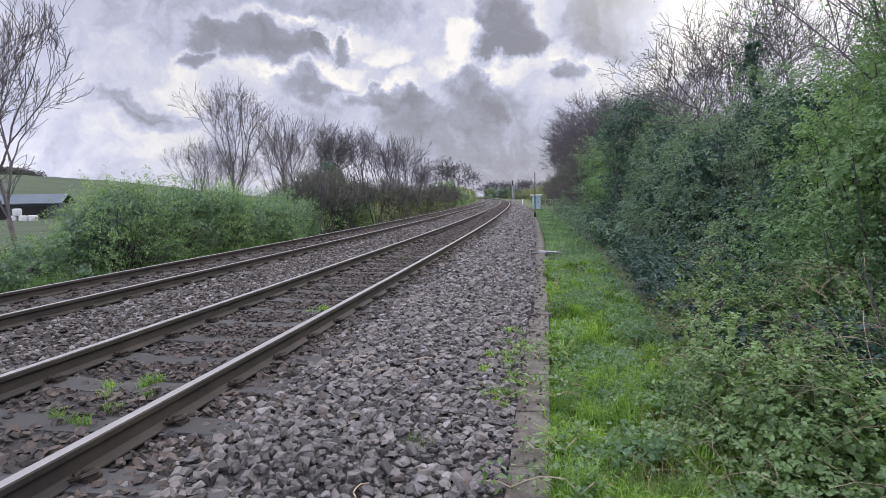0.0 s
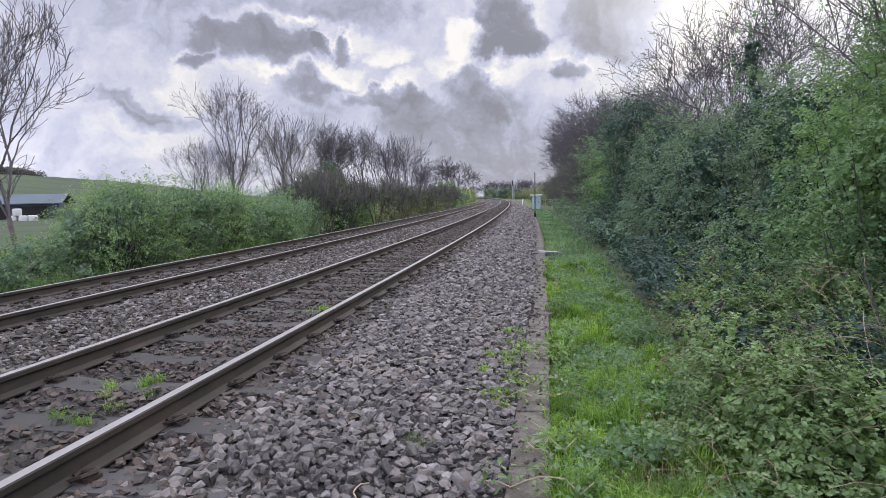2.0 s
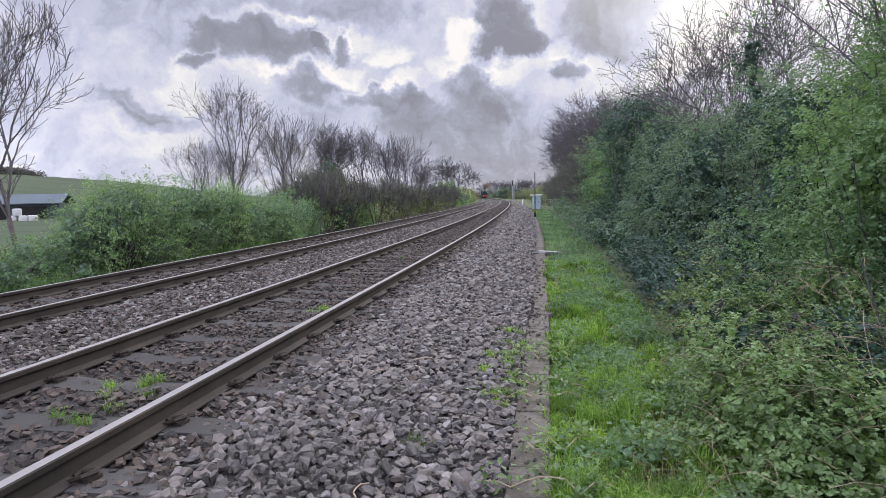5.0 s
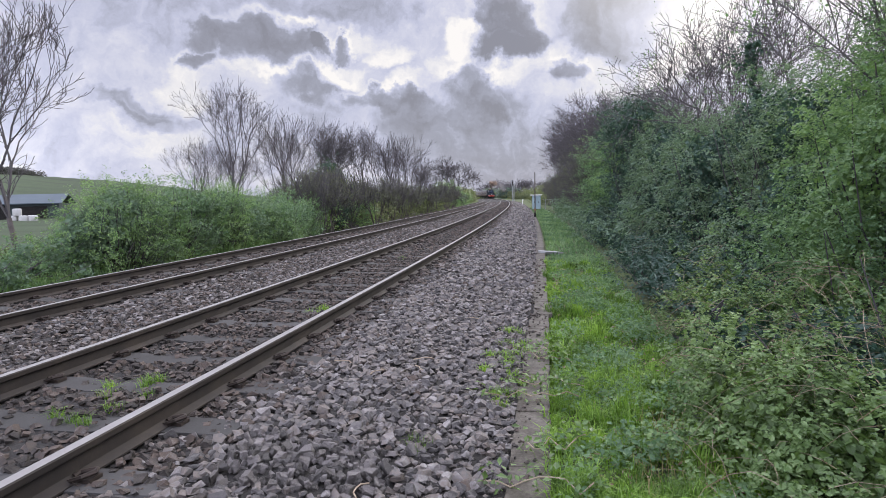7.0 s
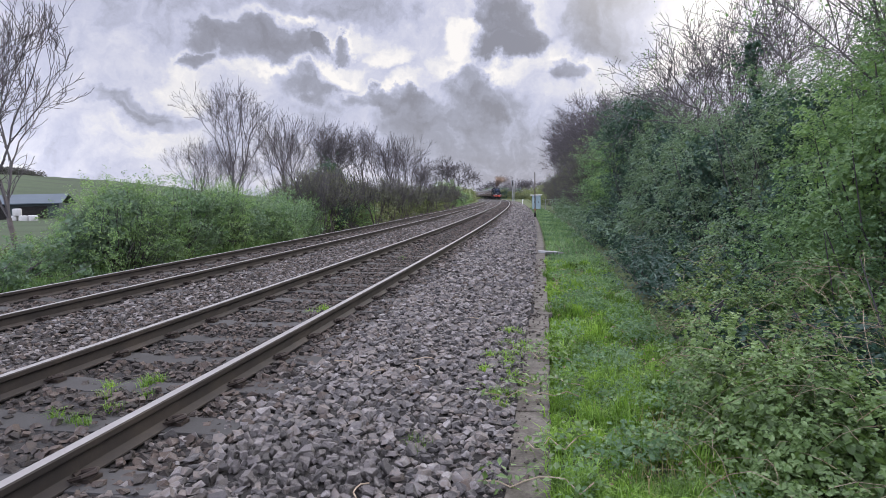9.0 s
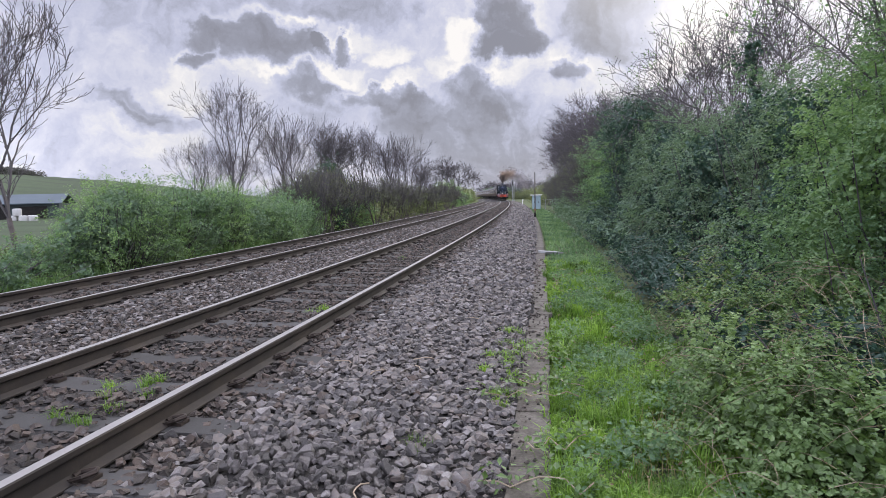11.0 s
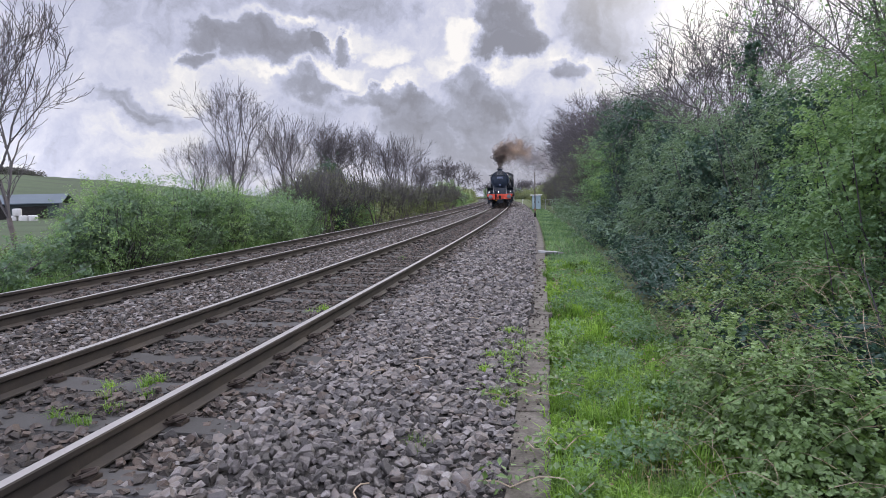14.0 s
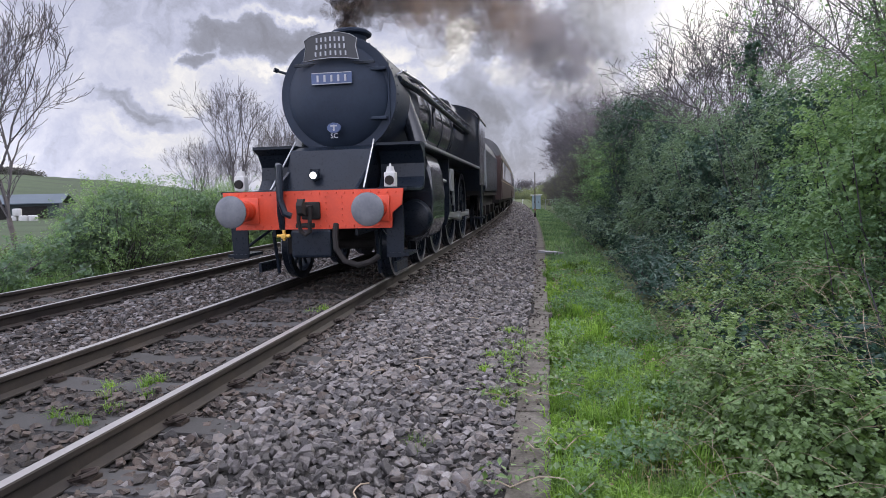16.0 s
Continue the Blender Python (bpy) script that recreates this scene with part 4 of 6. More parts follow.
    for i in range(46):
        s = 29 + 62 * (i / 45) ** 1.25 + rng.uniform(-0.5, 0.5)
        k = rng.uniform(0.75, 1.25)
        copy_thing(shrub, Matrix.LocRotScale(spot(s, 5.5 + 0.012 * (s - 29) + rng.uniform(0, 1.6)), Euler((0, 0, rng.uniform(0, 6.28))), Vector((k, k, k * rng.uniform(0.8, 1.2)))))
    bush("thicket", "brown and green scrub at the bend", 30, hedge_blobs(30, 90.0, 150.0, 6.5, 3.0, 2.6, 40, (1.0, 1.7), 0.15), 0.3, M["scrub"], 2, 300, g, M["scrub"])
    ivy = []
    for i in range(9):
        p = spot(14.7 - 0.045 * i * 4.2 * 0.3, 7.6 - 0.02 * i)
        ivy.append((p.x - 0.04 * i, p.y - 0.04 * i, p.z + 1.4 + 0.38 * i, 0.2, 0.2, 0.34))
    bush("ivy", "dark ivy climbing the leaning trunk", 45, ivy, 0.07, M["ivy"], 20, 0, "ivy", M["ivy"])


def make_left_side():
    g = "hedge shrubs along the left of the line"
    cuts = [(7.5, 13.6, 1.1, 4.5), (13.6, 16.2, 2.3, 0.7), (16.0, 19.4, 2.5, 1.2), (19.4, 23.4, 2.6, 1.6), (23.6, 29.5, 2.5, 1.8)]
    for i, (s0, s1, h, deep) in enumerate(cuts):
        bush("hawthorn", "dense green hawthorn hedge bush beside the far track", 50 + i, hedge_blobs(50 + i, s0, s1, -6.9, deep, h, 34 if i == 0 else 22, (0.25, 0.45) if i == 0 else (0.4, 0.8), 0.12), 0.05, M["fresh"] if i % 2 == 0 else M["hawthorn"], 26, 160, g, M["grey_leaf"])
    low = random.Random(21)
    blobs = [(low.uniform(-15.0, -9.6), low.uniform(13.6, 17.0), -0.9 + low.uniform(0.1, 0.8), 0.5, 0.5, 0.45) for _ in range(40)]
    bush("thicket", "pale green rough scrub below the bare trees", 59, blobs, 0.06, M["fresh"], 12, 240, g, M["scrub"], canes=200, holes=0.1)
    bush("ivy_thicket", "dark ivy-clad stump among grey twigs", 60, hedge_blobs(60, 36.0, 37.6, -8.2, 0.6, 4.4, 14, (0.5, 0.75), 0.02), 0.09, M["ivy"], 11, 200, g, M["ivy"])
    gt = "bare trees left of the line"
    ash = bare_tree("tree", "slender bare ash tree with upswept twigs", 81, 7.4, 0.085, Vector((-11.0, 16.2, -0.9)), 1, 0.1, 0.36, (0.0, 0), group=gt, thin=0.0085, depth=6)
    ash.matrix_basis = ash.matrix_basis @ Matrix.Rotation(radians(90), 4, "Z")
    bare_tree("tree", "slender bare ash tree with upswept twigs", 82, 8.4, 0.085, Vector((-12.1, 16.6, -0.9)), 1, 0.1, 0.36, (0.0, 0), group=gt, thin=0.0085, depth=6)
    proto = bare_tree("tree", "bare spreading tree with fine upswept twigs behind the hedge", 83, 8.2, 0.1, Vector((-10.1, 30.5, -0.9)), 1, 0.09, 0.42, group=gt, thin=0.0065, depth=6)
    second = bare_tree("tree", "bare bushy tree with many fine twigs", 84, 7.4, 0.055, Vector((-9.1, 36.0, -0.9)), 4, 0.07, 0.36, group=gt, thin=0.007, depth=5)
    rng = random.Random(6)
    for p, x, y, k in ((proto, -13.2, 34, 0.7), (second, -7.9, 40, 0.95), (second, -7.0, 43, 1.0), (second, -5.4, 51, 1.1), (second, -4.2, 54, 1.05), (proto, -3.4, 62, 0.85),
                       (second, -2.2, 66, 0.85), (second, -11.6, 33, 0.7), (second, -1.7, 76, 0.75)):
        copy_thing(p, Matrix.LocRotScale((x, y, -0.8), Euler((0, 0, rng.uniform(0, 6.28))), Vector((k, k, k))))
    # a thicket of thin grey stems between the hedge and the bend
    shrub = bare_tree("thicket_shrub", "grey-brown twiggy thicket shrub, many thin stems", 85, 3.4, 0.03, spot(30.0, -8.0), 7, 0.05, 0.36, (0, 0), (2, 0.05, M["scrub"]), 4, "thicket shrubs left of the line", 0.007)
    for i in range(50):
        s = 30.5 + 90 * (i / 49) ** 1.4 + rng.uniform(-0.6, 0.6)
        k = rng.uniform(0.75, 1.2)
        copy_thing(shrub, Matrix.LocRotScale(spot(s, -7.4 - rng.uniform(0, 2.6)), Euler((0, 0, rng.uniform(0, 6.28))), Vector((k, k, k * rng.uniform(0.8, 1.1)))))
    for i, (s0, s1, h, m) in enumerate(((31, 44, 1.7, "hawthorn"), (42, 60, 1.9, "scrub"), (60, 95, 2.2, "scrub"), (95, 150, 2.3, "fresh"), (148, 230, 2.6, "scrub"), (225, 330, 3.2, "scrub"))):
        k = (s1 - s0) ** 0.5 * 0.2
        bush("thicket", "brown and green scrub beside the far track", 62 + i, hedge_blobs(62 + i, s0, s1, -8.0, 2.0, h, 26, (0.5 * k, 0.8 * k), 0.15), 0.05 + 0.0024 * s0, M[m], 7 / k ** 2, 260, g, M["scrub"])
    bush("hawthorn", "rounded green bush where the line bends", 70, hedge_blobs(70, 112, 122, -8.8, 2.0, 4.2, 12, (1.2, 1.8), 0.1), 0.22, M["hawthorn"], 4, 30, g, M["ivy"])
    round_tree = bare_tree("tree", "round-crowned bare tree of dense twigs by the bend", 86, 10.6, 0.16, Vector((2.9, 130.0, -0.6)), 4, 0.0, 0.52, group=gt, thin=0.02, depth=6)
    # far trees past the bend
    for x, y, k in ((32, 455, 1.2), (39, 460, 1.35), (46, 440, 1.0), (52, 470, 1.25), (58, 455, 1.4), (66, 465, 1.3), (36, 300, 0.55), (75, 450, 1.2)):
        copy_thing(round_tree, Matrix.LocRotScale((x, y, -1.0), Euler((0, 0, rng.uniform(0, 6.28))), Vector((k * 1.15, k * 1.15, k))))
    for i, (x0, x1, y, h, m) in enumerate(((27, 40, 235, 2.4, "scrub"), (29, 38, 300, 5.0, "ivy"), (30, 48, 425, 6.5, "grey_leaf"), (44, 70, 420, 6.0, "scrub"))):
        blobs = [(low.uniform(x0, x1), y + low.uniform(0, 9), -0.8 + low.uniform(0.5, h - 1.0), 1.5, 1.5, 1.2) for _ in range(26)]
        bush("thicket", "distant dark green and brown scrub past the bend", 90 + i, blobs, 0.4, M[m], 1.6, 60, "far scrub", M["scrub"])


make_right_side()
make_left_side()


# ---- grass ----
def make_grass():
    rng = np.random.default_rng(31)

    def blades(n, s, o, high, wide, name, material, label, droop=1.0):
        x, y = line(s, o)
        root = np.stack([x, y, level(o) - 0.01], -1)
        a = rng.uniform(0, 6.283, n)
        bend = np.stack([np.cos(a), np.sin(a), np.zeros(n)], -1)
        side = np.stack([-np.sin(a), np.cos(a), np.zeros(n)], -1) * wide[:, None]
        h = high[:, None]
        upv = np.array([[0, 0, 1.0]])
        lean = rng.uniform(0.15, 1.1, (n, 1)) * droop
        mid, tip = root + upv * h * 0.6 + bend * h * 0.25 * lean, root + upv * h * (1 - 0.35 * lean) + bend * h * 0.8 * lean
        v = np.stack([root - side, root + side, mid + side * 0.8, mid - side * 0.8, tip], 1).reshape(-1, 3)
        i = np.arange(n)[:, None] * 5
        f = np.concatenate([i + np.array([[0, 1, 2]]), i + np.array([[0, 2, 3]]), i + np.array([[3, 2, 4]])])
        tagged(raw(name, v, f, material), label, "grass", kind="stuff")

    # strip between the trough and the brambles
    n = 75000
    s = 1.6 + 13 * rng.random(n) ** 1.6
    o = 3.06 + rng.random(n) * 1.3
    tuft = np.array([noise.noise((a * 2.6, b * 3.2, 3)) + 0.5 * noise.noise((a * 6, b * 6, 5)) for a, b in zip(s, o)])
    blades(n, s, o, (0.025 + 0.2 * np.clip(tuft + 0.3, 0, 1) ** 1.3) * rng.uniform(0.5, 1.4, n), 0.003 + 0.0004 * s, "grass", M["grass"], "bright green spring grass beside the trough")
    n = 15000
    s = rng.uniform(14, 75, n)
    o = 3.15 + rng.random(n) * 1.4
    blades(n, s, o, 0.12 * rng.uniform(0.5, 1.3, n), 0.0025 + 0.0006 * s, "grass", M["fresh"], "bright green grass strip further along")
    n = 700
    s, o = 2.2 + 3.5 * rng.random(n), 3.5 + 0.5 * rng.random(n)
    blades(n, s, o, rng.uniform(0.08, 0.2, n), np.full(n, 0.002), "dry_grass", M["dry_grass"], "dry straw-coloured blades in the grass")
    # broad-leaved weeds among the grass
    n = 5200
    s, o = 1.8 + 14 * rng.random(n) ** 1.5, 3.12 + 1.2 * rng.random(n) ** 0.7
    keep = np.array([noise.noise((a * 1.4, b * 1.8, 9)) for a, b in zip(s, o)]) > -0.05
    s, o = np.repeat(s[keep], 7), np.repeat(o[keep], 7)
    x, y = line(s, o)
    p = np.stack([x, y, level(o) + rng.uniform(0.03, 0.15, len(o))], -1) + rng.normal(0, 0.035, (len(o), 3)) * np.array([1, 1, 0.3])
    tagged(leaf_mesh("weeds", p, np.tile([[0, 0, 1.5]], (len(p), 1)), rng.uniform(0.025, 0.055, len(p)), M["fresh"], rng, None), "low green leafy weeds in the grass", "weeds", kind="stuff")
    # long tufts near the trough
    mids = [(1.7 + 4.2 * rng.random() ** 1.3, 3.12 + 0.75 * rng.random()) for _ in range(46)]
    k = rng.integers(0, 46, 7000)
    s, o = np.array(mids)[k].T + rng.normal(0, 0.045, (2, 7000))
    blades(7000, s, o, rng.uniform(0.1, 0.26, 7000), np.full(7000, 0.0028), "grass", M["grass"], "long tufts of spring grass beside the trough", 1.2)
    # dead leaves and stalks on the verge
    n = 1800
    s, o = np.concatenate([rng.normal(12.5, 0.9, n // 2), 2 + 12 * rng.random(n // 2)]), 3.2 + 1.2 * rng.random(n)
    x, y = line(s, o)
    p = np.stack([x, y, level(o) + rng.uniform(0.02, 0.07, n)], -1)
    tagged(leaf_mesh("leaf_litter", p, np.tile([[0, 0, 1.5]], (n, 1)), rng.uniform(0.03, 0.07, n), M["cane"], rng, None, slim=0.4), "dead brown leaves and stalks on the verge", "leaf litter", kind="stuff")
    # bank under the left hedge
    n = 26000
    s, o = 7 + 20 * rng.random(n) ** 1.3, -7.3 - rng.random(n) * 4.0
    blades(n, s, o, rng.uniform(0.15, 0.5, n), 0.003 + 0.0003 * s, "grass", M["hawthorn"], "rough grass on the bank under the hedge")
    # tufts among the stones: s, o, spread, blades
    for s0, o0, r, n in ((4.05, 0.05, 0.16, 260), (4.55, -0.05, 0.13, 220), (7.75, 0.22, 0.1, 130), (5.6, 2.74, 0.14, 420), (6.2, 2.74, 0.14, 420), (6.7, 2.76, 0.14, 300), (5.1, 2.74, 0.12, 260), (7.3, 2.74, 0.12, 240), (14, 0.0, 0.15, 60), (4.0, 2.3, 0.06, 40)):
        k = rng.integers(0, 5, n)
        s, o = s0 + rng.normal(0, r, 5)[k] + rng.normal(0, 0.025, n), o0 + rng.normal(0, r * 0.8, 5)[k] + rng.normal(0, 0.025, n)
        blades(n, s, o, rng.uniform(0.04, 0.13, n), np.full(n, 0.0022), "grass_tuft", M["grass"], "small tuft of green grass among the stones", 1.5)


make_grass()


def make_creepers():
    """Bramble trails over the trough and the stones."""
    rng = np.random.default_rng(77)
    for s0, o0, o1 in ((2.9, 3.35, 2.3), (3.6, 3.3, 2.75), (5.0, 3.3, 2.6), (4.3, 3.3, 2.95), (2.5, 3.2, 2.5), (3.2, 3.4, 2.9), (5.3, 3.35, 2.85), (6.4, 3.3, 2.9), (2.3, 3.3, 2.8), (5.9, 3.3, 2.95)):
        plant = thing("bramble_trail", "leafy bramble trail creeping over concrete and ballast", "bramble", group="bramble trails")
        t = np.linspace(0, 1, 9)
        s = s0 + np.cumsum(rng.normal(0, 0.06, 9))
        o = o0 + (o1 - o0) * t
        x, y = line(s, o)
        p = np.stack([x, y, np.maximum(level(o), np.where(o > 2.84, -0.33, -9)) + 0.03 + 0.05 * rng.random(9)], -1)
        bm = bmesh.new()
        pipe(bm, p, 0.004, 5)
        part("stem", bm, M["cane"], plant)
        q = np.repeat(p, 9, 0) + rng.normal(0, 0.045, (81, 3)) + np.array([0, 0, 0.03])
        leaf_mesh("leaves", q, np.tile([[0, 0, 1.4]], (81, 1)), 0.05 * rng.uniform(0.6, 1.2, 81), M["bramble"], rng, plant, kind="")


make_creepers()


def make_debris():
    """Pale dead twigs lying on the stones."""
    rng = np.random.default_rng(55)
    for s0, o0 in ((5.2, 1.78), (5.45, 2.0), (5.3, 1.5), (5.6, 1.95), (7.6, 2.3), (3.4, 2.2)):
        twig = thing("dead_twig", "pale dead twig lying on the ballast", "twig", group="dead twigs")
        a = rng.uniform(0, 6.28)
        p = np.array(spot(s0, o0, 0.05))
        course_of = [p]
        for k in range(4):
            p = p + np.array([math.cos(a), math.sin(a), 0.1 * (1.5 - k)]) * 0.045
            course_of.append(p)
            a += rng.normal(0, 0.5)
        bm = bmesh.new()
        pipe(bm, course_of, 0.004, 5)
        part("stem", bm, M["cane"], twig)


make_debris()

# ---- the train ----
def wheel_mesh(r, spokes, wide, back):
    """A spoked wheel on the x axis: tyre with flange, rim, hub, spokes."""
    bm = bmesh.new()
    n = 40
    prof = [(r + 0.03, -wide / 2), (r + 0.03, -wide / 2 + 0.03), (r, -wide / 2 + 0.05), (r - 0.004, wide / 2), (r - 0.13 * r - 0.02, wide / 2), (r - 0.13 * r - 0.02, -wide / 2)]
    rings = [[bm.verts.new((h * back, q * math.cos(2 * math.pi * i / n), q * math.sin(2 * math.pi * i / n))) for i in range(n)] for q, h in prof]
    for a, b in zip(rings, rings[1:] + rings[:1]):
        for i in range(n):
            bm.faces.new((a[i], a[(i + 1) % n], b[(i + 1) % n], b[i]))
    rod(bm, (-wide * 0.6, 0, 0), (wide * 0.6, 0, 0), 0.16 * r + 0.04, None, 20)
    for i in range(spokes):
        a = 2 * math.pi * i / spokes
        d = Vector((0, math.cos(a), math.sin(a)))
        rod(bm, d * 0.1 * r, d * (0.87 * r - 0.015), 0.034, 0.026, 6)
    return bm


def wheelset(parent, y, r, spokes, crank=0.0, label=""):
    bm = bmesh.new()
    rod(bm, (-0.74, 0, 0), (0.74, 0, 0), 0.08, None, 16)
    axle = part("wheelset", bm, M["under"], parent, label)
    axle.matrix_basis = Matrix.Translation((0, y, r))
    for side in (-1, 1):
        w = part("wheel", wheel_mesh(r, spokes, 0.14, side), M["black"], axle, smooth=True)
        w.location = (side * 0.745, 0, 0)
        bm = bmesh.new()
        n = 40
        rings = [[bm.verts.new((side * h, q * math.cos(2 * math.pi * i / n), q * math.sin(2 * math.pi * i / n))) for i in range(n)] for q, h in ((r - 0.004, 0.816), (r - 0.004, 0.822), (r - 0.05, 0.822), (r - 0.05, 0.816))]
        for a, b in zip(rings, rings[1:] + rings[:1]):
            for i in range(n):
                bm.faces.new((a[i], a[(i + 1) % n], b[(i + 1) % n], b[i]))
        part("tyre", bm, M["steel"], axle, "bright worn steel tyre face")
    return axle


def bars(parent, name, y, rows, x_mid, material, thick=0.008):
    """Plain bars in place of lettering: rows of (height, half width, z)."""
    for high, half, z in rows:
        bm = bmesh.new()
        box(bm, x_mid - half, x_mid + half, y, y + thick, z - high / 2, z + high / 2)
        part(name, bm, material, parent)


def head_lamp(parent, x, y, z):
    bm = bmesh.new()
    box(bm, -0.075, 0.075, -0.07, 0.07, 0.0, 0.2, 0.015)
    rod(bm, (0, 0, 0.2), (0, 0, 0.27), 0.06, 0.045)
    rod(bm, (0, 0, 0.27), (0, 0, 0.31), 0.02, 0.008)
    lamp = part("headlamp", bm, M["white"], parent, "white-painted oil headlamp")
    lamp.location = (x, y, z)
    bm = bmesh.new()
    rod(bm, (0, 0.065, 0.09), (0, 0.1, 0.09), 0.062, 0.058, 20)
    part("lens", bm, M["under"], lamp, "dark round lamp lens")


def along(x, y, z):
    """Turned bodies that run backwards from (x, y, z)."""
    return Matrix.Translation((x, y, z)) @ Matrix.Rotation(radians(90), 4, "X")


def make_locomotive():
    loco = thing("steam_locomotive", "black steam locomotive with red buffer beam, on the near track", "locomotive")
    # front: beam, buffers, coupling
    bm = bmesh.new()
    slab(bm, [(-1.25, 1.31), (1.25, 1.31), (1.22, 1.1), (1.1, 1.0), (1.08, 0.8), (-1.08, 0.8), (-1.1, 1.0), (-1.22, 1.1)], "y", -0.55, -0.5)
    for x in [-1.15 + 0.115 * i for i in range(21)]:
        for z in (1.27, 0.84):
            if abs(x) < 1.02 or z > 1:
                rod(bm, (x, -0.5, z), (x, -0.488, z), 0.016, 0.01, 6)
    for i in range(5):
        for x in (-0.42, 0.42, -0.2, 0.2):
            rod(bm, (x, -0.5, 0.9 + 0.08 * i), (x, -0.488, 0.9 + 0.08 * i), 0.014, 0.009, 6)
    part("buffer_beam", bm, M["red"], loco, "red riveted buffer beam")
    for side in (-1, 1):
        bm = bmesh.new()
        box(bm, side * 0.9 - 0.17, side * 0.9 + 0.17, -0.5, -0.47, 0.885, 1.225, 0.01)
        turned(bm, [(0.145, 0.03), (0.13, 0.2), (0.1, 0.26)], along(side * 0.9, -0.18 - 0.03, 1.055))
        rod(bm, (side * 0.9, -0.47, 1.055), (side * 0.9, -0.2, 1.055), 0.135, 0.115, 24)
        housing = part("buffer_housing", bm, M["red"], loco, smooth=True)
        bm = bmesh.new()
        turned(bm, [(0.06, 0.28), (0.065, 0.08), (0.185, 0.055), (0.208, 0.04), (0.208, 0.022), (0.185, 0.01), (0.1, 0.0)][::-1], along(side * 0.9, 0.0, 1.055), 40)
        part("buffer_head", bm, M["buffer"], housing, "grey steel buffer head", smooth=True)
    bm = bmesh.new()
    box(bm, -0.13, 0.13, -0.5, -0.45, 0.93, 1.16, 0.02)
    slab(bm, [(-0.48, 1.12), (-0.22, 1.1), (-0.16, 1.16), (-0.2, 1.2), (-0.12, 1.2), (-0.06, 1.12), (-0.08, 1.02), (-0.2, 0.98), (-0.48, 0.98)], "x", -0.04, 0.04)
    pipe(bm, [(0.07, -0.24, 1.1), (0.075, -0.22, 0.92), (0.06, -0.25, 0.78), (0, -0.25, 0.74), (-0.06, -0.25, 0.78), (-0.075, -0.22, 0.92), (-0.07, -0.24, 1.1)], 0.028, 8)
    rod(bm, (-0.12, -0.26, 0.86), (0.12, -0.26, 0.86), 0.03)
    part("coupling", bm, M["under"], loco, "black screw coupling on a drawhook")
    bm = bmesh.new()
    box(bm, -0.28, 0.28, -0.62, -0.42, 0.42, 0.8, 0.04)
    part("coupler_box", bm, M["black"], loco)
    # standing vacuum pipe and the hose of the steam heating
    bm = bmesh.new()
    pipe(bm, [(0.42, -0.52, 0.8), (0.42, -0.47, 1.0), (0.42, -0.46, 1.55), (0.4, -0.42, 1.65), (0.36, -0.36, 1.63), (0.35, -0.33, 1.5), (0.36, -0.33, 1.2), (0.3, -0.32, 1.02), (0.22, -0.34, 0.98)], 0.045, 10)
    part("vacuum_pipe", bm, M["black"], loco, smooth=True)
    bm = bmesh.new()
    pipe(bm, [(-0.33, -0.5, 0.86), (-0.34, -0.42, 0.72), (-0.36, -0.38, 0.55), (-0.48, -0.36, 0.38), (-0.66, -0.36, 0.33), (-0.82, -0.38, 0.37), (-0.92, -0.44, 0.44)], 0.038, 8)
    part("heating_hose", bm, M["under"], loco, smooth=True)
    bm = bmesh.new()
    box(bm, 0.33, 0.4, -0.46, -0.38, 0.68, 0.75, 0.02)
    rod(bm, (0.28, -0.42, 0.72), (0.46, -0.42, 0.72), 0.022)
    rod(bm, (0.365, -0.42, 0.66), (0.365, -0.42, 0.8), 0.022)
    part("tap", bm, M["brass"], loco, "yellow brass pipe tap")
    # running plate: low in front, then up a curved drop over the cylinders
    for side in (-1, 1):
        bm = bmesh.new()
        drop = [(-0.43, 1.29), (-0.43, 1.32), (-1.35, 1.32), (-1.6, 1.36), (-1.72, 1.5), (-1.75, 1.7), (-1.62, 1.88), (-1.45, 1.96), (-1.45, 2.0), (-10.4, 2.0), (-10.4, 1.94), (-1.85, 1.94), (-1.79, 1.5), (-1.68, 1.33), (-1.4, 1.29)]
        slab(bm, drop, "x", side * 0.62, side * 1.29)
        part("running_plate", bm, M["black"], loco)
        bm = bmesh.new()
        slab(bm, [(-1.9, 1.965), (-10.4, 1.965), (-10.4, 2.006), (-1.9, 2.006)], "x", side * 1.28, side * 1.3)
        part("valance", bm, M["steel"], loco, "pale edge of the running plate")
        bm = bmesh.new()
        slab(bm, [(-0.5, 0.7), (-0.5, 1.3), (-1.8, 1.95), (-2.4, 1.95), (-2.4, 0.75)], "x", side * 0.56, side * 0.6)
        part("frame_plate", bm, M["black"], loco)
        bm = bmesh.new()
        rod(bm, (side * 0.66, -0.62, 1.33), (side * 0.6, -1.45, 2.05), 0.013)
        part("stay", bm, M["steel"], loco, "bright diagonal stay")
        # cylinder and valve chest under a wrapper
        bm = bmesh.new()
        shape = [(0.62, 0.62), (0.8, 0.5), (1.05, 0.48), (1.22, 0.58), (1.31, 0.78), (1.32, 1.2), (1.29, 1.6), (1.2, 1.86), (1.05, 1.98), (0.62, 1.98)]
        slab(bm, [(side * x, z) for x, z in shape], "y", -3.5, -2.25)
        bmesh.ops.bevel(bm, geom=[e for e in bm.edges if abs(e.verts[0].co.y - e.verts[1].co.y) < 0.01], offset=0.05, segments=2, affect="EDGES")
        cyl = part("cylinder", bm, M["gloss"], loco, "polished black outside cylinder", smooth=True)
        bm = bmesh.new()
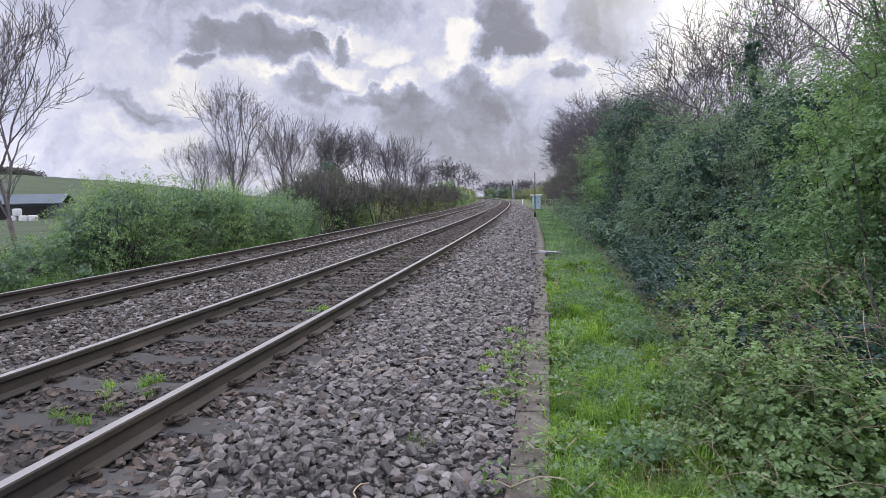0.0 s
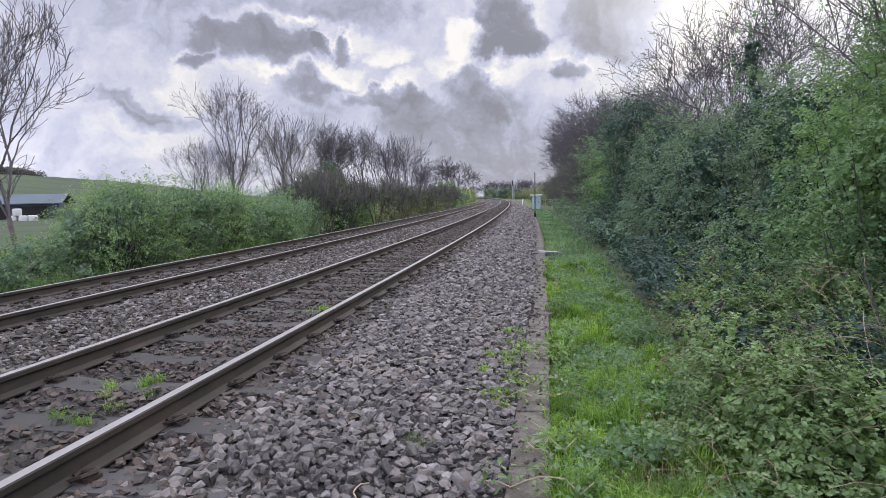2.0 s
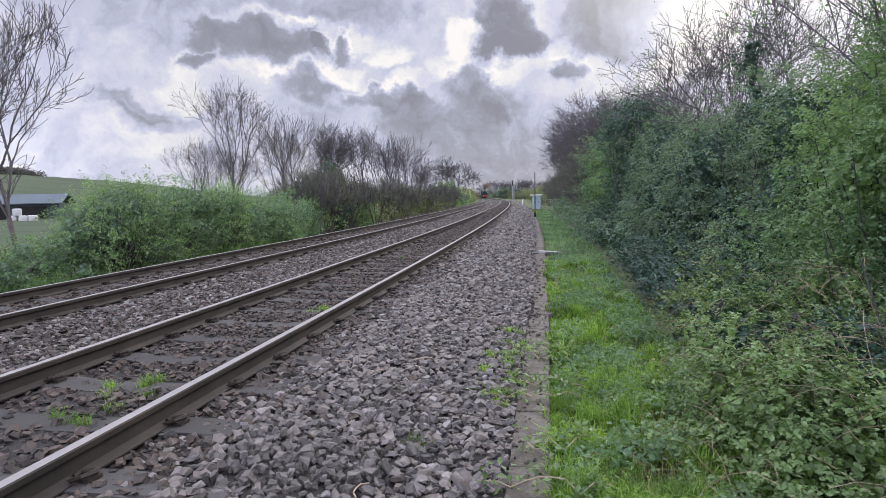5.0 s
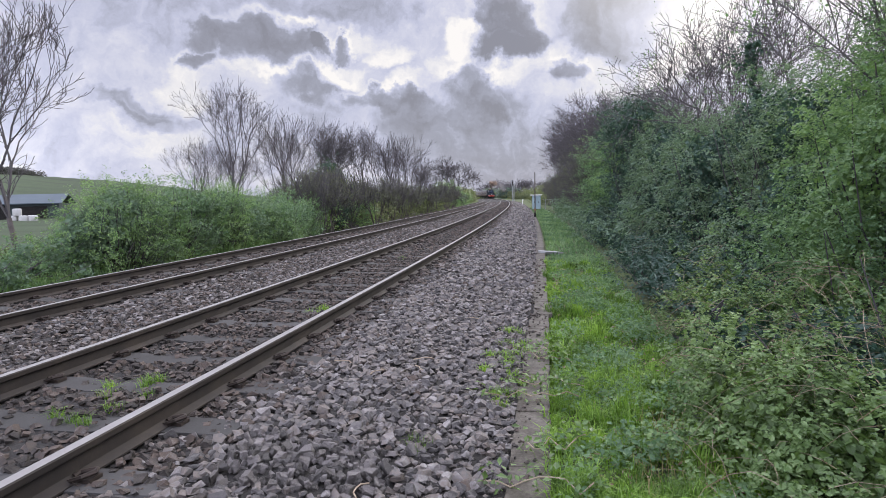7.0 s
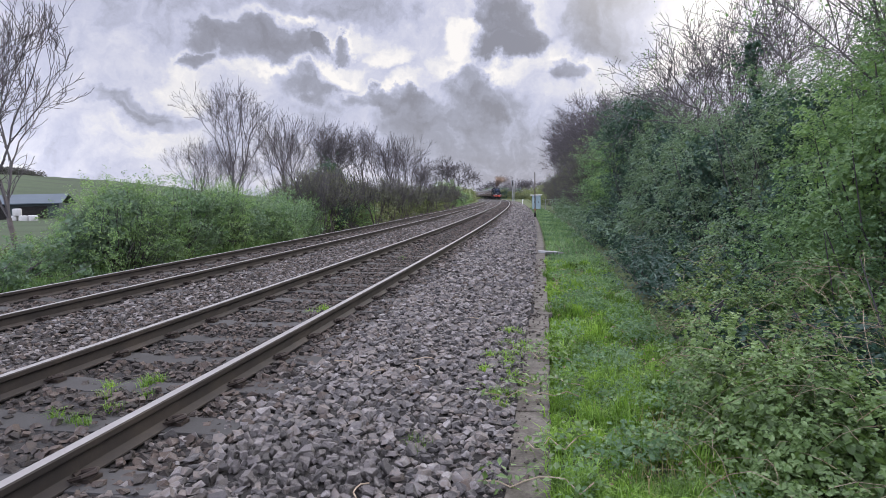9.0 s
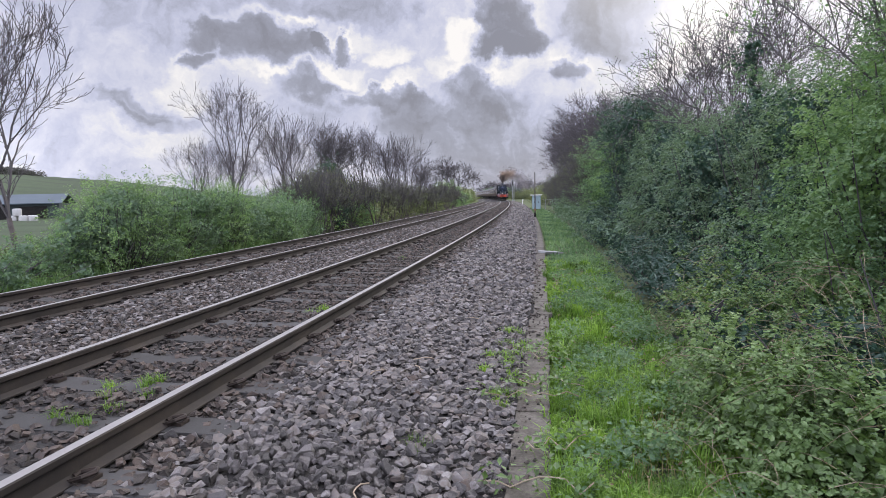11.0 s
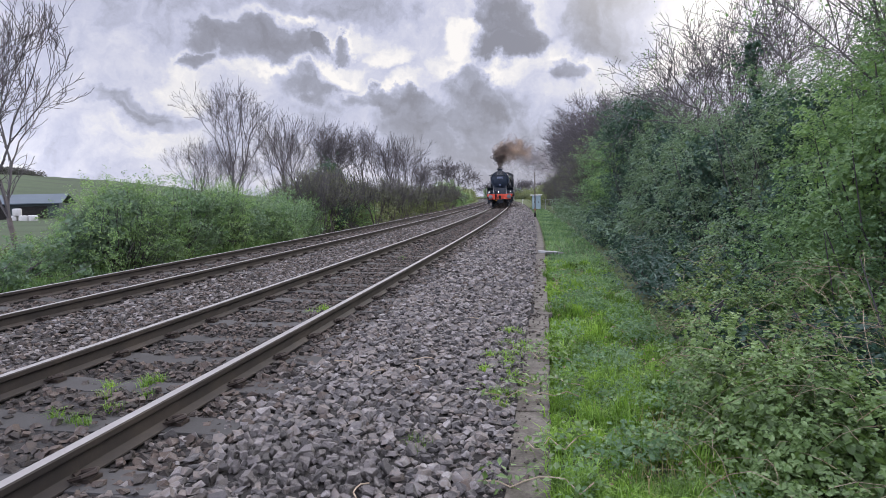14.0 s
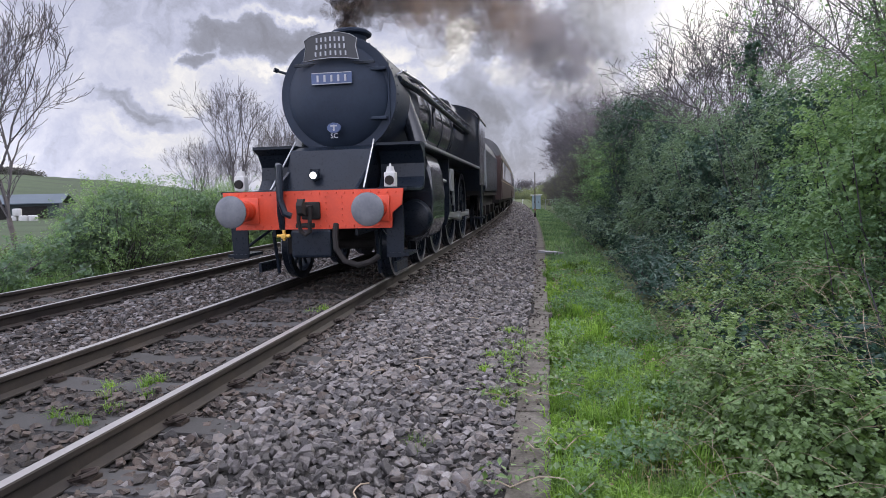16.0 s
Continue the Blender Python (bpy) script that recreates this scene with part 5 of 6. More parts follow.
        turned(bm, [(0.1, -0.1), (0.27, -0.06), (0.31, 0.0), (0.31, 0.1)], along(side * 0.99, -2.2, 0.86), 28)
        turned(bm, [(0.06, -0.22), (0.13, -0.18), (0.17, 0.0), (0.17, 0.1)], along(side * 0.99, -2.2, 1.5), 20)
        part("cylinder_cover", bm, M["black"], cyl, smooth=True)
        # steam pipe down from the smokebox
        bm = bmesh.new()
        rod(bm, (side * 0.72, -2.75, 2.98), (side * 1.02, -2.75, 2.03), 0.13, 0.15, 20)
        part("steam_pipe", bm, M["gloss"], loco, smooth=True)
        bm = bmesh.new()
        pipe(bm, [(side * 0.93, -2.0, 3.12), (side * 0.99, -3.0, 3.14), (side * 1.0, -10.3, 3.2)], 0.02, 8)
        for y in (-2.1, -3.6, -5.2, -6.8, -8.4, -9.9):
            rod(bm, (side * 0.8, y, 3.08), (side * 0.99, y, 3.14), 0.016, None, 6)
        part("handrail", bm, M["steel"], loco)
        bm = bmesh.new()
        box(bm, side * 1.0 - 0.02, side * 1.0 + 0.02, -1.7, -1.0, 0.16, 0.3)
        rod(bm, (side * 0.75, -0.95, 0.75), (side * 0.75, -1.1, 0.14), 0.025)
        part("guard_iron", bm, M["black"], loco)
        bm = bmesh.new()
        box(bm, side * 1.0, side * 1.28, -1.12, -0.62, 0.42, 0.46)
        slab(bm, [(side * 0.98, 0.4), (side * 1.2, 0.4), (side * 1.22, 0.8), (side * 1.2, 1.29), (side * 0.98, 1.29)], "y", -0.66, -0.63)
        rod(bm, (side * 1.1, -0.66, 0.5), (side * 0.62, -1.2, 0.95), 0.02)
        part("front_step", bm, M["black"], loco)
    bm = bmesh.new()
    pipe(bm, [(-0.86, -2.1, 3.02), (-0.98, -3.0, 2.98), (-1.0, -6.0, 2.98), (-1.0, -10.3, 3.0)], 0.055, 10)
    part("ejector_pipe", bm, M["black"], loco, "thick pipe along the boiler side", smooth=True)
    bm = bmesh.new()
    slab(bm, [(-0.95, 1.31), (-1.25, 1.9), (-1.6, 1.98), (-2.6, 1.98), (-2.6, 1.2), (-0.95, 1.2)], "x", -0.6, 0.6)
    part("saddle", bm, M["black"], loco)
    bm = bmesh.new()
    box(bm, -0.62, 0.62, -1.2, -0.43, 1.285, 1.316)
    part("front_platform", bm, M["black"], loco)
    bm = bmesh.new()
    rod(bm, (0.15, -0.98, 1.53), (0.15, -0.92, 1.53), 0.07, None, 20)
    box(bm, 0.08, 0.22, -1.02, -0.99, 1.6, 1.62)
    box(bm, 0.08, 0.1, -1.02, -0.99, 1.5, 1.62)
    box(bm, 0.2, 0.22, -1.02, -0.99, 1.5, 1.62)
    bracket = part("marker_light", bm, M["black"], loco)
    bm = bmesh.new()
    rod(bm, (0.15, -0.92, 1.53), (0.15, -0.905, 1.53), 0.048, None, 20)
    part("glass", bm, M["light"], bracket, "lit white electric light")
    head_lamp(loco, 1.05, -0.66, 1.33)
    head_lamp(loco, -1.05, -0.66, 1.33)
    # smokebox and its door
    zc = 2.74
    bm = bmesh.new()
    turned(bm, [(0.80, 0.0), (0.90, 0.0), (0.905, 0.03), (0.905, 1.75), (0.80, 1.75)], along(0, -1.72, zc), 64)
    for i in range(44):
        a = 2 * math.pi * i / 44
        p = Vector((0.905 * math.cos(a), -1.79, zc + 0.905 * math.sin(a)))
        rod(bm, p, p + Vector((math.cos(a), 0, math.sin(a))) * 0.014, 0.016, 0.01, 6)
    box_ob = part("smokebox", bm, M["smokebox"], loco, "matt black smokebox", smooth=True)
    bm = bmesh.new()
    turned(bm, [(0.02, -0.25), (0.3, -0.23), (0.52, -0.17), (0.68, -0.08), (0.75, -0.03), (0.775, 0.0), (0.775, 0.04)], along(0, -1.72, zc), 56)
    for z in (-0.36, 0.36):
        box(bm, -0.76, -0.1, -1.7, -1.615, zc + z - 0.025, zc + z + 0.025, 0.01)
    rod(bm, (-0.79, -1.7, zc - 0.45), (-0.79, -1.7, zc + 0.45), 0.014)
    door = part("smokebox_door", bm, M["smokebox"], loco, smooth=True)
    bm = bmesh.new()
    rod(bm, (0, -1.6, zc), (0, -1.5, zc), 0.04)
    rod(bm, (0.0, -1.52, zc), (0.02, -1.52, zc + 0.24), 0.018)
    rod(bm, (0.0, -1.5, zc), (-0.03, -1.5, zc - 0.24), 0.018)
    part("door_handle", bm, M["black"], door)
    bm = bmesh.new()
    box(bm, -0.62, 0.62, -1.6, -1.56, 3.17, 3.2)
    rod(bm, (-0.6, -1.58, 3.2), (0.6, -1.58, 3.2), 0.016)
    part("handrail", bm, M["black"], loco)
    bm = bmesh.new()
    box(bm, -0.31, 0.31, -1.58, -1.555, 2.96, 3.13, 0.008)
    plate = part("number_plate", bm, M["plate_blue"], loco, "blue number plate with pale figures")
    for i in range(5):
        bars(plate, "figure", -1.555, [(0.095, 0.016, 3.045)], -0.21 + 0.105 * i, M["letter"])
    for z in (2.966, 3.124):
        bars(plate, "border", -1.555, [(0.01, 0.3, z)], 0, M["letter"])
    bm = bmesh.new()
    outline = [(-0.42, 3.24), (-0.2, 3.27), (0, 3.28), (0.2, 3.27), (0.42, 3.24), (0.38, 3.42), (0.4, 3.54), (0.3, 3.6), (0.15, 3.635), (0, 3.645), (-0.15, 3.635), (-0.3, 3.6), (-0.4, 3.54), (-0.38, 3.42)]
    slab(bm, outline, "y", -1.6, -1.56)
    bm2 = bmesh.new()
    loop = [Vector((x, -1.555, z)) for x, z in outline]
    pipe(bm2, loop + [loop[0]], 0.005, 6)
    board = part("headboard", bm, M["board"], loco, "dark shaped headboard with three pale lines of lettering")
    part("rim", bm2, M["letter"], board)
    for z, step in ((3.55, 0.068), (3.45, 0.07), (3.35, 0.076)):
        for i in range(7):  # one slim bar for each character
            bars(board, "lettering", -1.56, [(0.062, 0.012, z - 0.012 * abs(i - 3) / 3)], (i - 3) * step, M["letter"])
    bm = bmesh.new()
    turned(bm, [(0.09, 0.0), (0.095, 0.012)], along(0, -1.575, 2.27) @ Matrix.Diagonal((1.15, 0.8, 1, 1)), 28)
    shed = part("shed_plate", bm, M["plate_blue"], loco, "small oval blue plate with a pale rim")
    bars(shed, "mark", -1.575, [(0.09, 0.012, 2.27), (0.02, 0.05, 2.3)], 0, M["letter"])
    text = bpy.data.curves.new("letters", "FONT")
    text.body, text.size, text.align_x, text.extrude = "SC", 0.1, "CENTER", 0.003
    made = new("letters", text)
    mesh = bpy.data.meshes.new_from_object(made)
    bpy.data.objects.remove(made)
    mesh.materials.append(M["letter"])
    letters = new("letters", mesh)
    letters.parent = shed
    letters.matrix_basis = Matrix.Translation((0, -1.585, 2.12)) @ Matrix.Rotation(radians(180), 4, "Z") @ Matrix.Rotation(radians(90), 4, "X")
    bm = bmesh.new()
    rod(bm, (0.84, -1.9, 3.14), (1.02, -1.9, 3.2), 0.02)
    rod(bm, (1.02, -1.9, 3.2), (1.06, -1.86, 3.22), 0.035)
    part("lamp_iron", bm, M["black"], loco)
    # chimney
    bm = bmesh.new()
    turned(bm, [(0.42, -0.2), (0.36, -0.1), (0.28, -0.02), (0.245, 0.06), (0.24, 0.2), (0.255, 0.25), (0.33, 0.28), (0.335, 0.31), (0.29, 0.345), (0.22, 0.35), (0.2, 0.2), (0.2, 0.1)], Matrix.Translation((0, -2.5, 3.54)), 40)
    part("chimney", bm, M["smokebox"], loco, "black chimney with a flared lip", smooth=True)
    # boiler, firebox, mountings
    bm = bmesh.new()
    turned(bm, [(0.8, 0.0), (0.82, 0.02), (0.88, 4.4), (0.8, 4.5)], along(0, -3.47, zc + 0.01), 56)
    boiler = part("boiler", bm, M["gloss"], loco, "black taper boiler barrel", smooth=True)
    for d in (3.6, 5.0, 6.4, 7.7):
        bm = bmesh.new()
        r = 0.825 + 0.0135 * (d - 3.47)
        turned(bm, [(r, 0.0), (r + 0.008, 0.004), (r + 0.008, 0.05), (r, 0.054)], along(0, -d, zc + 0.01), 56)
        part("boiler_band", bm, M["black"], boiler, smooth=True)
    bm = bmesh.new()
    half = [(0.62, 1.3), (0.66, 2.0), (0.88, 2.5), (0.92, 3.1), (0.86, 3.45), (0.72, 3.58), (0.4, 3.62)]
    slab(bm, half + [(-x, z) for x, z in half[::-1]], "y", -10.4, -7.85)
    bmesh.ops.bevel(bm, geom=[e for e in bm.edges if abs(e.verts[0].co.y - e.verts[1].co.y) > 1], offset=0.06, segments=3, affect="EDGES")
    part("firebox", bm, M["gloss"], loco, "black square-topped firebox", smooth=True)
    bm = bmesh.new()
    turned(bm, [(0.4, -0.15), (0.34, 0.0), (0.33, 0.16), (0.27, 0.24), (0.12, 0.28)], Matrix.Translation((0, -6.6, 3.55)), 32)
    part("dome", bm, M["gloss"], loco, smooth=True)
    bm = bmesh.new()
    turned(bm, [(0.36, -0.15), (0.3, 0.0), (0.29, 0.14), (0.22, 0.2), (0.1, 0.22)], Matrix.Translation((0, -5.1, 3.52)), 32)
    pipe(bm, [(-0.2, -5.1, 3.66), (-0.6, -5.1, 3.5), (-0.88, -5.1, 3.1), (-0.9, -5.1, 2.6)], 0.04, 8)
    part("top_feed", bm, M["gloss"], loco, smooth=True)
    for x in (-0.2, 0.2):
        bm = bmesh.new()
        turned(bm, [(0.06, -0.05), (0.06, 0.1), (0.08, 0.12), (0.08, 0.16)], Matrix.Translation((x, -9.0, 3.62)), 14)
        part("safety_valve", bm, M["brass"], loco)
    # cab
    for side in (-1, 1):
        bm = bmesh.new()
        slab(bm, [(-10.4, 1.5), (-10.4, 3.2), (-10.6, 3.4), (-12.2, 3.4), (-12.2, 2.7), (-12.05, 2.4), (-12.05, 1.5)], "x", side * 1.27, side * 1.31)
        cab = part("cab_side", bm, M["gloss"], loco)
        for y in (-11.1, -11.75):
            bm = bmesh.new()
            box(bm, side * 1.31, side * 1.316, y, y + 0.52, 2.6, 3.15, 0.002)
            part("pane", bm, M["pane"], cab)
        bm = bmesh.new()
        rod(bm, (side * 1.33, -12.1, 1.4), (side * 1.33, -12.1, 2.6), 0.02)
        part("handrail", bm, M["steel"], loco)
    bm = bmesh.new()
    arc = [(1.33 * math.cos(a), 3.38 + 0.46 * math.sin(a)) for a in [math.pi * i / 16 for i in range(17)]]
    slab(bm, arc + [(x * 0.97, z - 0.04) for x, z in arc[::-1]], "y", -12.5, -10.35)
    part("cab_roof", bm, M["black"], loco, smooth=True)
    bm = bmesh.new()
    slab(bm, [(-1.29, 2.0), (1.29, 2.0), (1.29, 3.38), (0.9, 3.7), (0, 3.82), (-0.9, 3.7), (-1.29, 3.38)], "y", -10.44, -10.4)
    front = part("cab_front", bm, M["black"], loco)
    for side in (-1, 1):
        bm = bmesh.new()
        slab(bm, [(side * 0.98, 2.75), (side * 1.2, 2.75), (side * 1.2, 3.35), (side * 0.98, 3.5)], "y", -10.4, -10.392)
        part("pane", bm, M["pane"], front)
    # frames, ashpan, motion brackets
    bm = bmesh.new()
    for side in (-1, 1):
        box(bm, side * 0.52, side * 0.57, -12.2, -2.4, 0.85, 1.75)
    box(bm, -0.6, 0.6, -12.4, -4.3, 1.1, 1.5)
    part("frames", bm, M["under"], loco)
    bm = bmesh.new()
    for side in (-1, 1):
        box(bm, side * 0.62, side * 0.68, -4.3, -1.2, 0.4, 0.62)
    box(bm, -0.65, 0.65, -3.1, -2.4, 0.5, 0.85)
    part("bogie_frame", bm, M["under"], loco)
    for side in (-1, 1):
        bm = bmesh.new()
        for z in (0.98, 0.7):
            box(bm, side * 0.96, side * 1.05, -4.75, -3.5, z, z + 0.05)
        part("slide_bar", bm, M["steel"], loco)
        bm = bmesh.new()
        slab(bm, [(side * 0.62, 0.9), (side * 0.9, 0.62), (side * 1.15, 0.62), (side * 1.22, 0.9), (side * 1.22, 1.93), (side * 0.62, 1.93)], "y", -4.8, -4.72)
        part("guide_bracket", bm, M["black"], loco)
        bm = bmesh.new()
        pipe(bm, [(side * 1.15, -3.6, 1.6), (side * 1.15, -4.4, 1.5), (side * 1.17, -5.6, 1.45), (side * 1.17, -5.7, 1.0)], 0.03, 6)
        box(bm, side * 1.1, side * 1.22, -5.5, -5.1, 1.3, 1.75, 0.02)
        part("valve_gear", bm, M["steel"], loco)
        bm = bmesh.new()
        box(bm, side * 0.95, side * 1.3, -11.8, -11.3, 0.5, 0.55)
        box(bm, side * 1.2, side * 1.25, -11.8, -11.3, 0.5, 1.5)
        part("cab_step", bm, M["black"], loco)
    return loco


def cross(half_wide, low, eaves, top, n=10):
    """A carriage's outline: sides with a slight curve and a rounded roof."""
    side = [(half_wide * 0.97, low), (half_wide, low + (eaves - low) * 0.35), (half_wide * 0.985, eaves)]
    roof = [(half_wide * math.cos(a) ** 0.8 * 0.985, eaves + (top - eaves) * math.sin(a)) for a in [math.pi / 2 * i / n for i in range(n)]] + [(0.0, top)]
    return side, roof


def bogie(parent, y, wheel_r, base):
    for dy in (-base / 2, base / 2):
        yield wheelset(parent, y + dy, wheel_r, 8)
    bm = bmesh.new()
    for side in (-1, 1):
        box(bm, side * 0.95, side * 1.03, y - base / 2 - 0.5, y + base / 2 + 0.5, 0.5, 0.68, 0.02)
        for dy in (-base / 2, base / 2):
            box(bm, side * 1.0, side * 1.16, y + dy - 0.14, y + dy + 0.14, 0.34, 0.62, 0.02)
        box(bm, side * 0.98, side * 1.12, y - 0.35, y + 0.35, 0.3, 0.5, 0.02)
    box(bm, -0.9, 0.9, y - 0.25, y + 0.25, 0.45, 0.75)
    part("bogie_frame", bm, M["under"], parent)


def make_tender():
    tender = thing("tender", "black coal tender coupled behind the locomotive", "tender")
    bm = bmesh.new()
    half = [(1.25, 1.35), (1.27, 2.7), (1.05, 3.12), (1.0, 3.12)]
    slab(bm, half + [(0.8, 2.75)] + [(-x, z) for x, z in ([(0.8, 2.75)] + half[::-1])], "y", -3.3, 3.4)
    part("tank", bm, M["black"], tender)
    bm = bmesh.new()
    rng = random.Random(3)
    for i in range(160):
        p = Vector((rng.uniform(-0.85, 0.85), rng.uniform(-1.5, 3.0), 2.75 + rng.uniform(0, 0.3)))
        made = bmesh.ops.create_icosphere(bm, subdivisions=1, radius=rng.uniform(0.1, 0.2), matrix=Matrix.Translation(p))
        for v in made["verts"]:
            v.co += Vector((rng.uniform(-0.04, 0.04), rng.uniform(-0.04, 0.04), rng.uniform(-0.04, 0.04)))
    tagged(part("coal", bm, M["under"], tender, "heap of black coal"), kind="stuff")
    bm = bmesh.new()
    box(bm, -1.2, 1.2, -3.5, 3.5, 1.2, 1.35)
    for side in (-1, 1):
        slab(bm, [(-3.4, 1.2), (3.4, 1.2), (3.4, 0.8), (2.4, 0.55), (-2.4, 0.55), (-3.4, 0.8)], "x", side * 0.98, side * 1.02)
        for y in (-2.29, 0.0, 2.29):
            box(bm, side * 1.0, side * 1.15, y - 0.18, y + 0.18, 0.5, 0.85, 0.02)
    part("frame", bm, M["under"], tender)
    sets = [wheelset(tender, y, 0.654, 10) for y in (-2.29, 0.0, 2.29)]
    return tender, sets


def make_coach():
    coach = thing("railway_coach", "maroon railway coach with grey roof behind the tender", "railway coach", group="coaches of the train")
    L = 9.85
    side, roof = cross(1.39, 1.0, 2.95, 3.83)
    bm = bmesh.new()
    slab(bm, side + [(-x, z) for x, z in side[::-1]], "y", -L, L)
    body = part("body", bm, M["maroon"], coach)
    bm = bmesh.new()
    slab(bm, roof + [(-x, z) for x, z in roof[-2::-1]], "y", -L - 0.02, L + 0.02)
    roof_ob = part("roof", bm, M["roof"], coach, smooth=True)
    for i in range(6):
        bm = bmesh.new()
        turned(bm, [(0.14, -0.03), (0.14, 0.05), (0.08, 0.09)], Matrix.Translation((0.35 if i % 2 else -0.35, -7.5 + 3 * i, 3.78)), 14)
        part("ventilator", bm, M["roof"], roof_ob)
    for sgn in (-1, 1):
        for i in range(8):
            y = -7.3 + 2.085 * i
            bm = bmesh.new()
            box(bm, sgn * 1.37, sgn * 1.394, y - 0.62, y + 0.62, 1.95, 2.78, 0.004)
            win = part("window", bm, M["pane"], body, "dark glazed coach window")
        for y in (-9.2, 9.2):
            bm = bmesh.new()
            box(bm, sgn * 1.37, sgn * 1.397, y - 0.32, y + 0.32, 1.08, 2.85, 0.01)
            part("door", bm, M["maroon"], body)
        for z in (1.84, 2.86):
            bm = bmesh.new()
            box(bm, sgn * 1.38, sgn * 1.396, -L, L, z - 0.015, z + 0.015)
            part("lining", bm, M["cream"], body, "thin cream lining")
    bm = bmesh.new()
    for sgn in (-1, 1):
        box(bm, -0.5, 0.5, sgn * L, sgn * (L + 0.28), 1.1, 3.1, 0.03)
        for x in (-0.9, 0.9):
            rod(bm, (x, sgn * L, 1.055), (x, sgn * (L + 0.35), 1.055), 0.08)
            rod(bm, (x, sgn * (L + 0.35), 1.055), (x, sgn * (L + 0.4), 1.055), 0.22)
    part("gangway", bm, M["under"], coach)
    bm = bmesh.new()
    box(bm, -1.25, 1.25, -L, L, 0.86, 1.0)
    box(bm, -1.1, 1.1, -3.2, -0.4, 0.4, 0.86, 0.02)
    box(bm, -1.0, 1.0, 1.0, 3.4, 0.45, 0.86, 0.02)
    part("underframe", bm, M["under"], coach)
    sets = []
    for y in (-7.1, 7.1):
        sets += list(bogie(coach, y, 0.457, 2.6))
    return coach


LOCO = make_locomotive()
for piece in LOCO.children:  # the front end stands further forward, its plates nearer the door's crown
    stem = piece.name.split(".")[0]
    if stem in ("buffer_beam", "buffer_housing", "coupling", "coupler_box", "vacuum_pipe", "heating_hose", "tap", "headlamp", "front_step", "guard_iron"):
        piece.location.y += 0.1
    if stem in ("number_plate", "headboard", "shed_plate"):
        piece.location.y += 0.12
    if stem == "number_plate":
        piece.location.z -= 0.09
    if stem in ("shed_plate", "headboard"):
        piece.location.z -= 0.03
BOGIE_SETS = [wheelset(LOCO, -d, 0.502, 10) for d in (1.75, 3.73)]
DRIVERS = [wheelset(LOCO, -d, 0.915, 19, label="large spoked driving wheels on their axle") for d in (5.46, 7.59, 10.03)]


def make_rods():
    made = []
    for side in (-1, 1):
        bm = bmesh.new()
        box(bm, -0.03, 0.03, -4.57, 0.0, -0.055, 0.055, 0.01)
        for y in (0, -2.13, -4.57):
            rod(bm, (-0.05, y, 0), (0.05, y, 0), 0.1, None, 16)
        coupling = part("coupling_rod", bm, M["steel"], LOCO, "bright steel coupling rod")
        bm = bmesh.new()
        slab(bm, [(0.0, 0.08), (3.1, 0.05), (3.1, -0.05), (0.0, -0.08)], "x", -0.03, 0.03)
        rod(bm, (-0.05, 0, 0), (0.05, 0, 0), 0.12, None, 16)
        main = part("connecting_rod", bm, M["steel"], LOCO, "bright steel connecting rod")
        bm = bmesh.new()
        box(bm, -0.1, 0.1, -0.2, 0.2, -0.12, 0.12, 0.02)
        rod(bm, (0, 0.2, 0), (0, 1.2, 0), 0.04)
        head = part("crosshead", bm, M["steel"], LOCO)
        made.append((side, coupling, main, head))
    return made


RODS = make_rods()
TENDER, TENDER_SETS = make_tender()
COACH = make_coach()
COACHES = [COACH] + [copy_thing(COACH, Matrix()) for _ in range(8)]


# ---- smoke: a churning plume in pieces that travels with the engine ----
def smoke_material(name, dark, light, thick, r):
    m = bpy.data.materials.new(name)
    m.use_nodes = True
    n = Nodes(m.node_tree)
    at = n.add("ShaderNodeTexCoord").outputs["Object"]
    cloud = n.noise(at, max(1.1, 1.9 / r), 5, 0.62)
    col = n.mix(n.step(n.noise(at, 0.8, 3), 0.42, 0.72), dark, light)
    both = n.add("ShaderNodeMixShader")
    both.inputs[0].default_value = 0.45
    a, b = n.add("ShaderNodeBsdfDiffuse"), n.add("ShaderNodeBsdfTranslucent")
    n.link(col, a.inputs[0]), n.link(col, b.inputs[0])
    n.link(a.outputs[0], both.inputs[1]), n.link(b.outputs[0], both.inputs[2])
    clear = n.add("ShaderNodeBsdfTransparent")
    veil = n.add("ShaderNodeMixShader")
    n.link(n.math("MULTIPLY", n.step(cloud, 0.4, 0.68), thick * 1.3), veil.inputs[0])
    n.link(clear.outputs[0], veil.inputs[1]), n.link(both.outputs[0], veil.inputs[2])
    n.link(veil.outputs[0], n.add("ShaderNodeOutputMaterial").inputs[0])
    return m


scene.cycles.transparent_max_bounces = 160
PUFFS = []


def ball(levels):
    bm = bmesh.new()
    bmesh.ops.create_icosphere(bm, subdivisions=levels, radius=1.0)
    v, f = np.array([p.co[:] for p in bm.verts]), np.array([[p.index for p in q.verts] for q in bm.faces])
    bm.free()
    return v, f


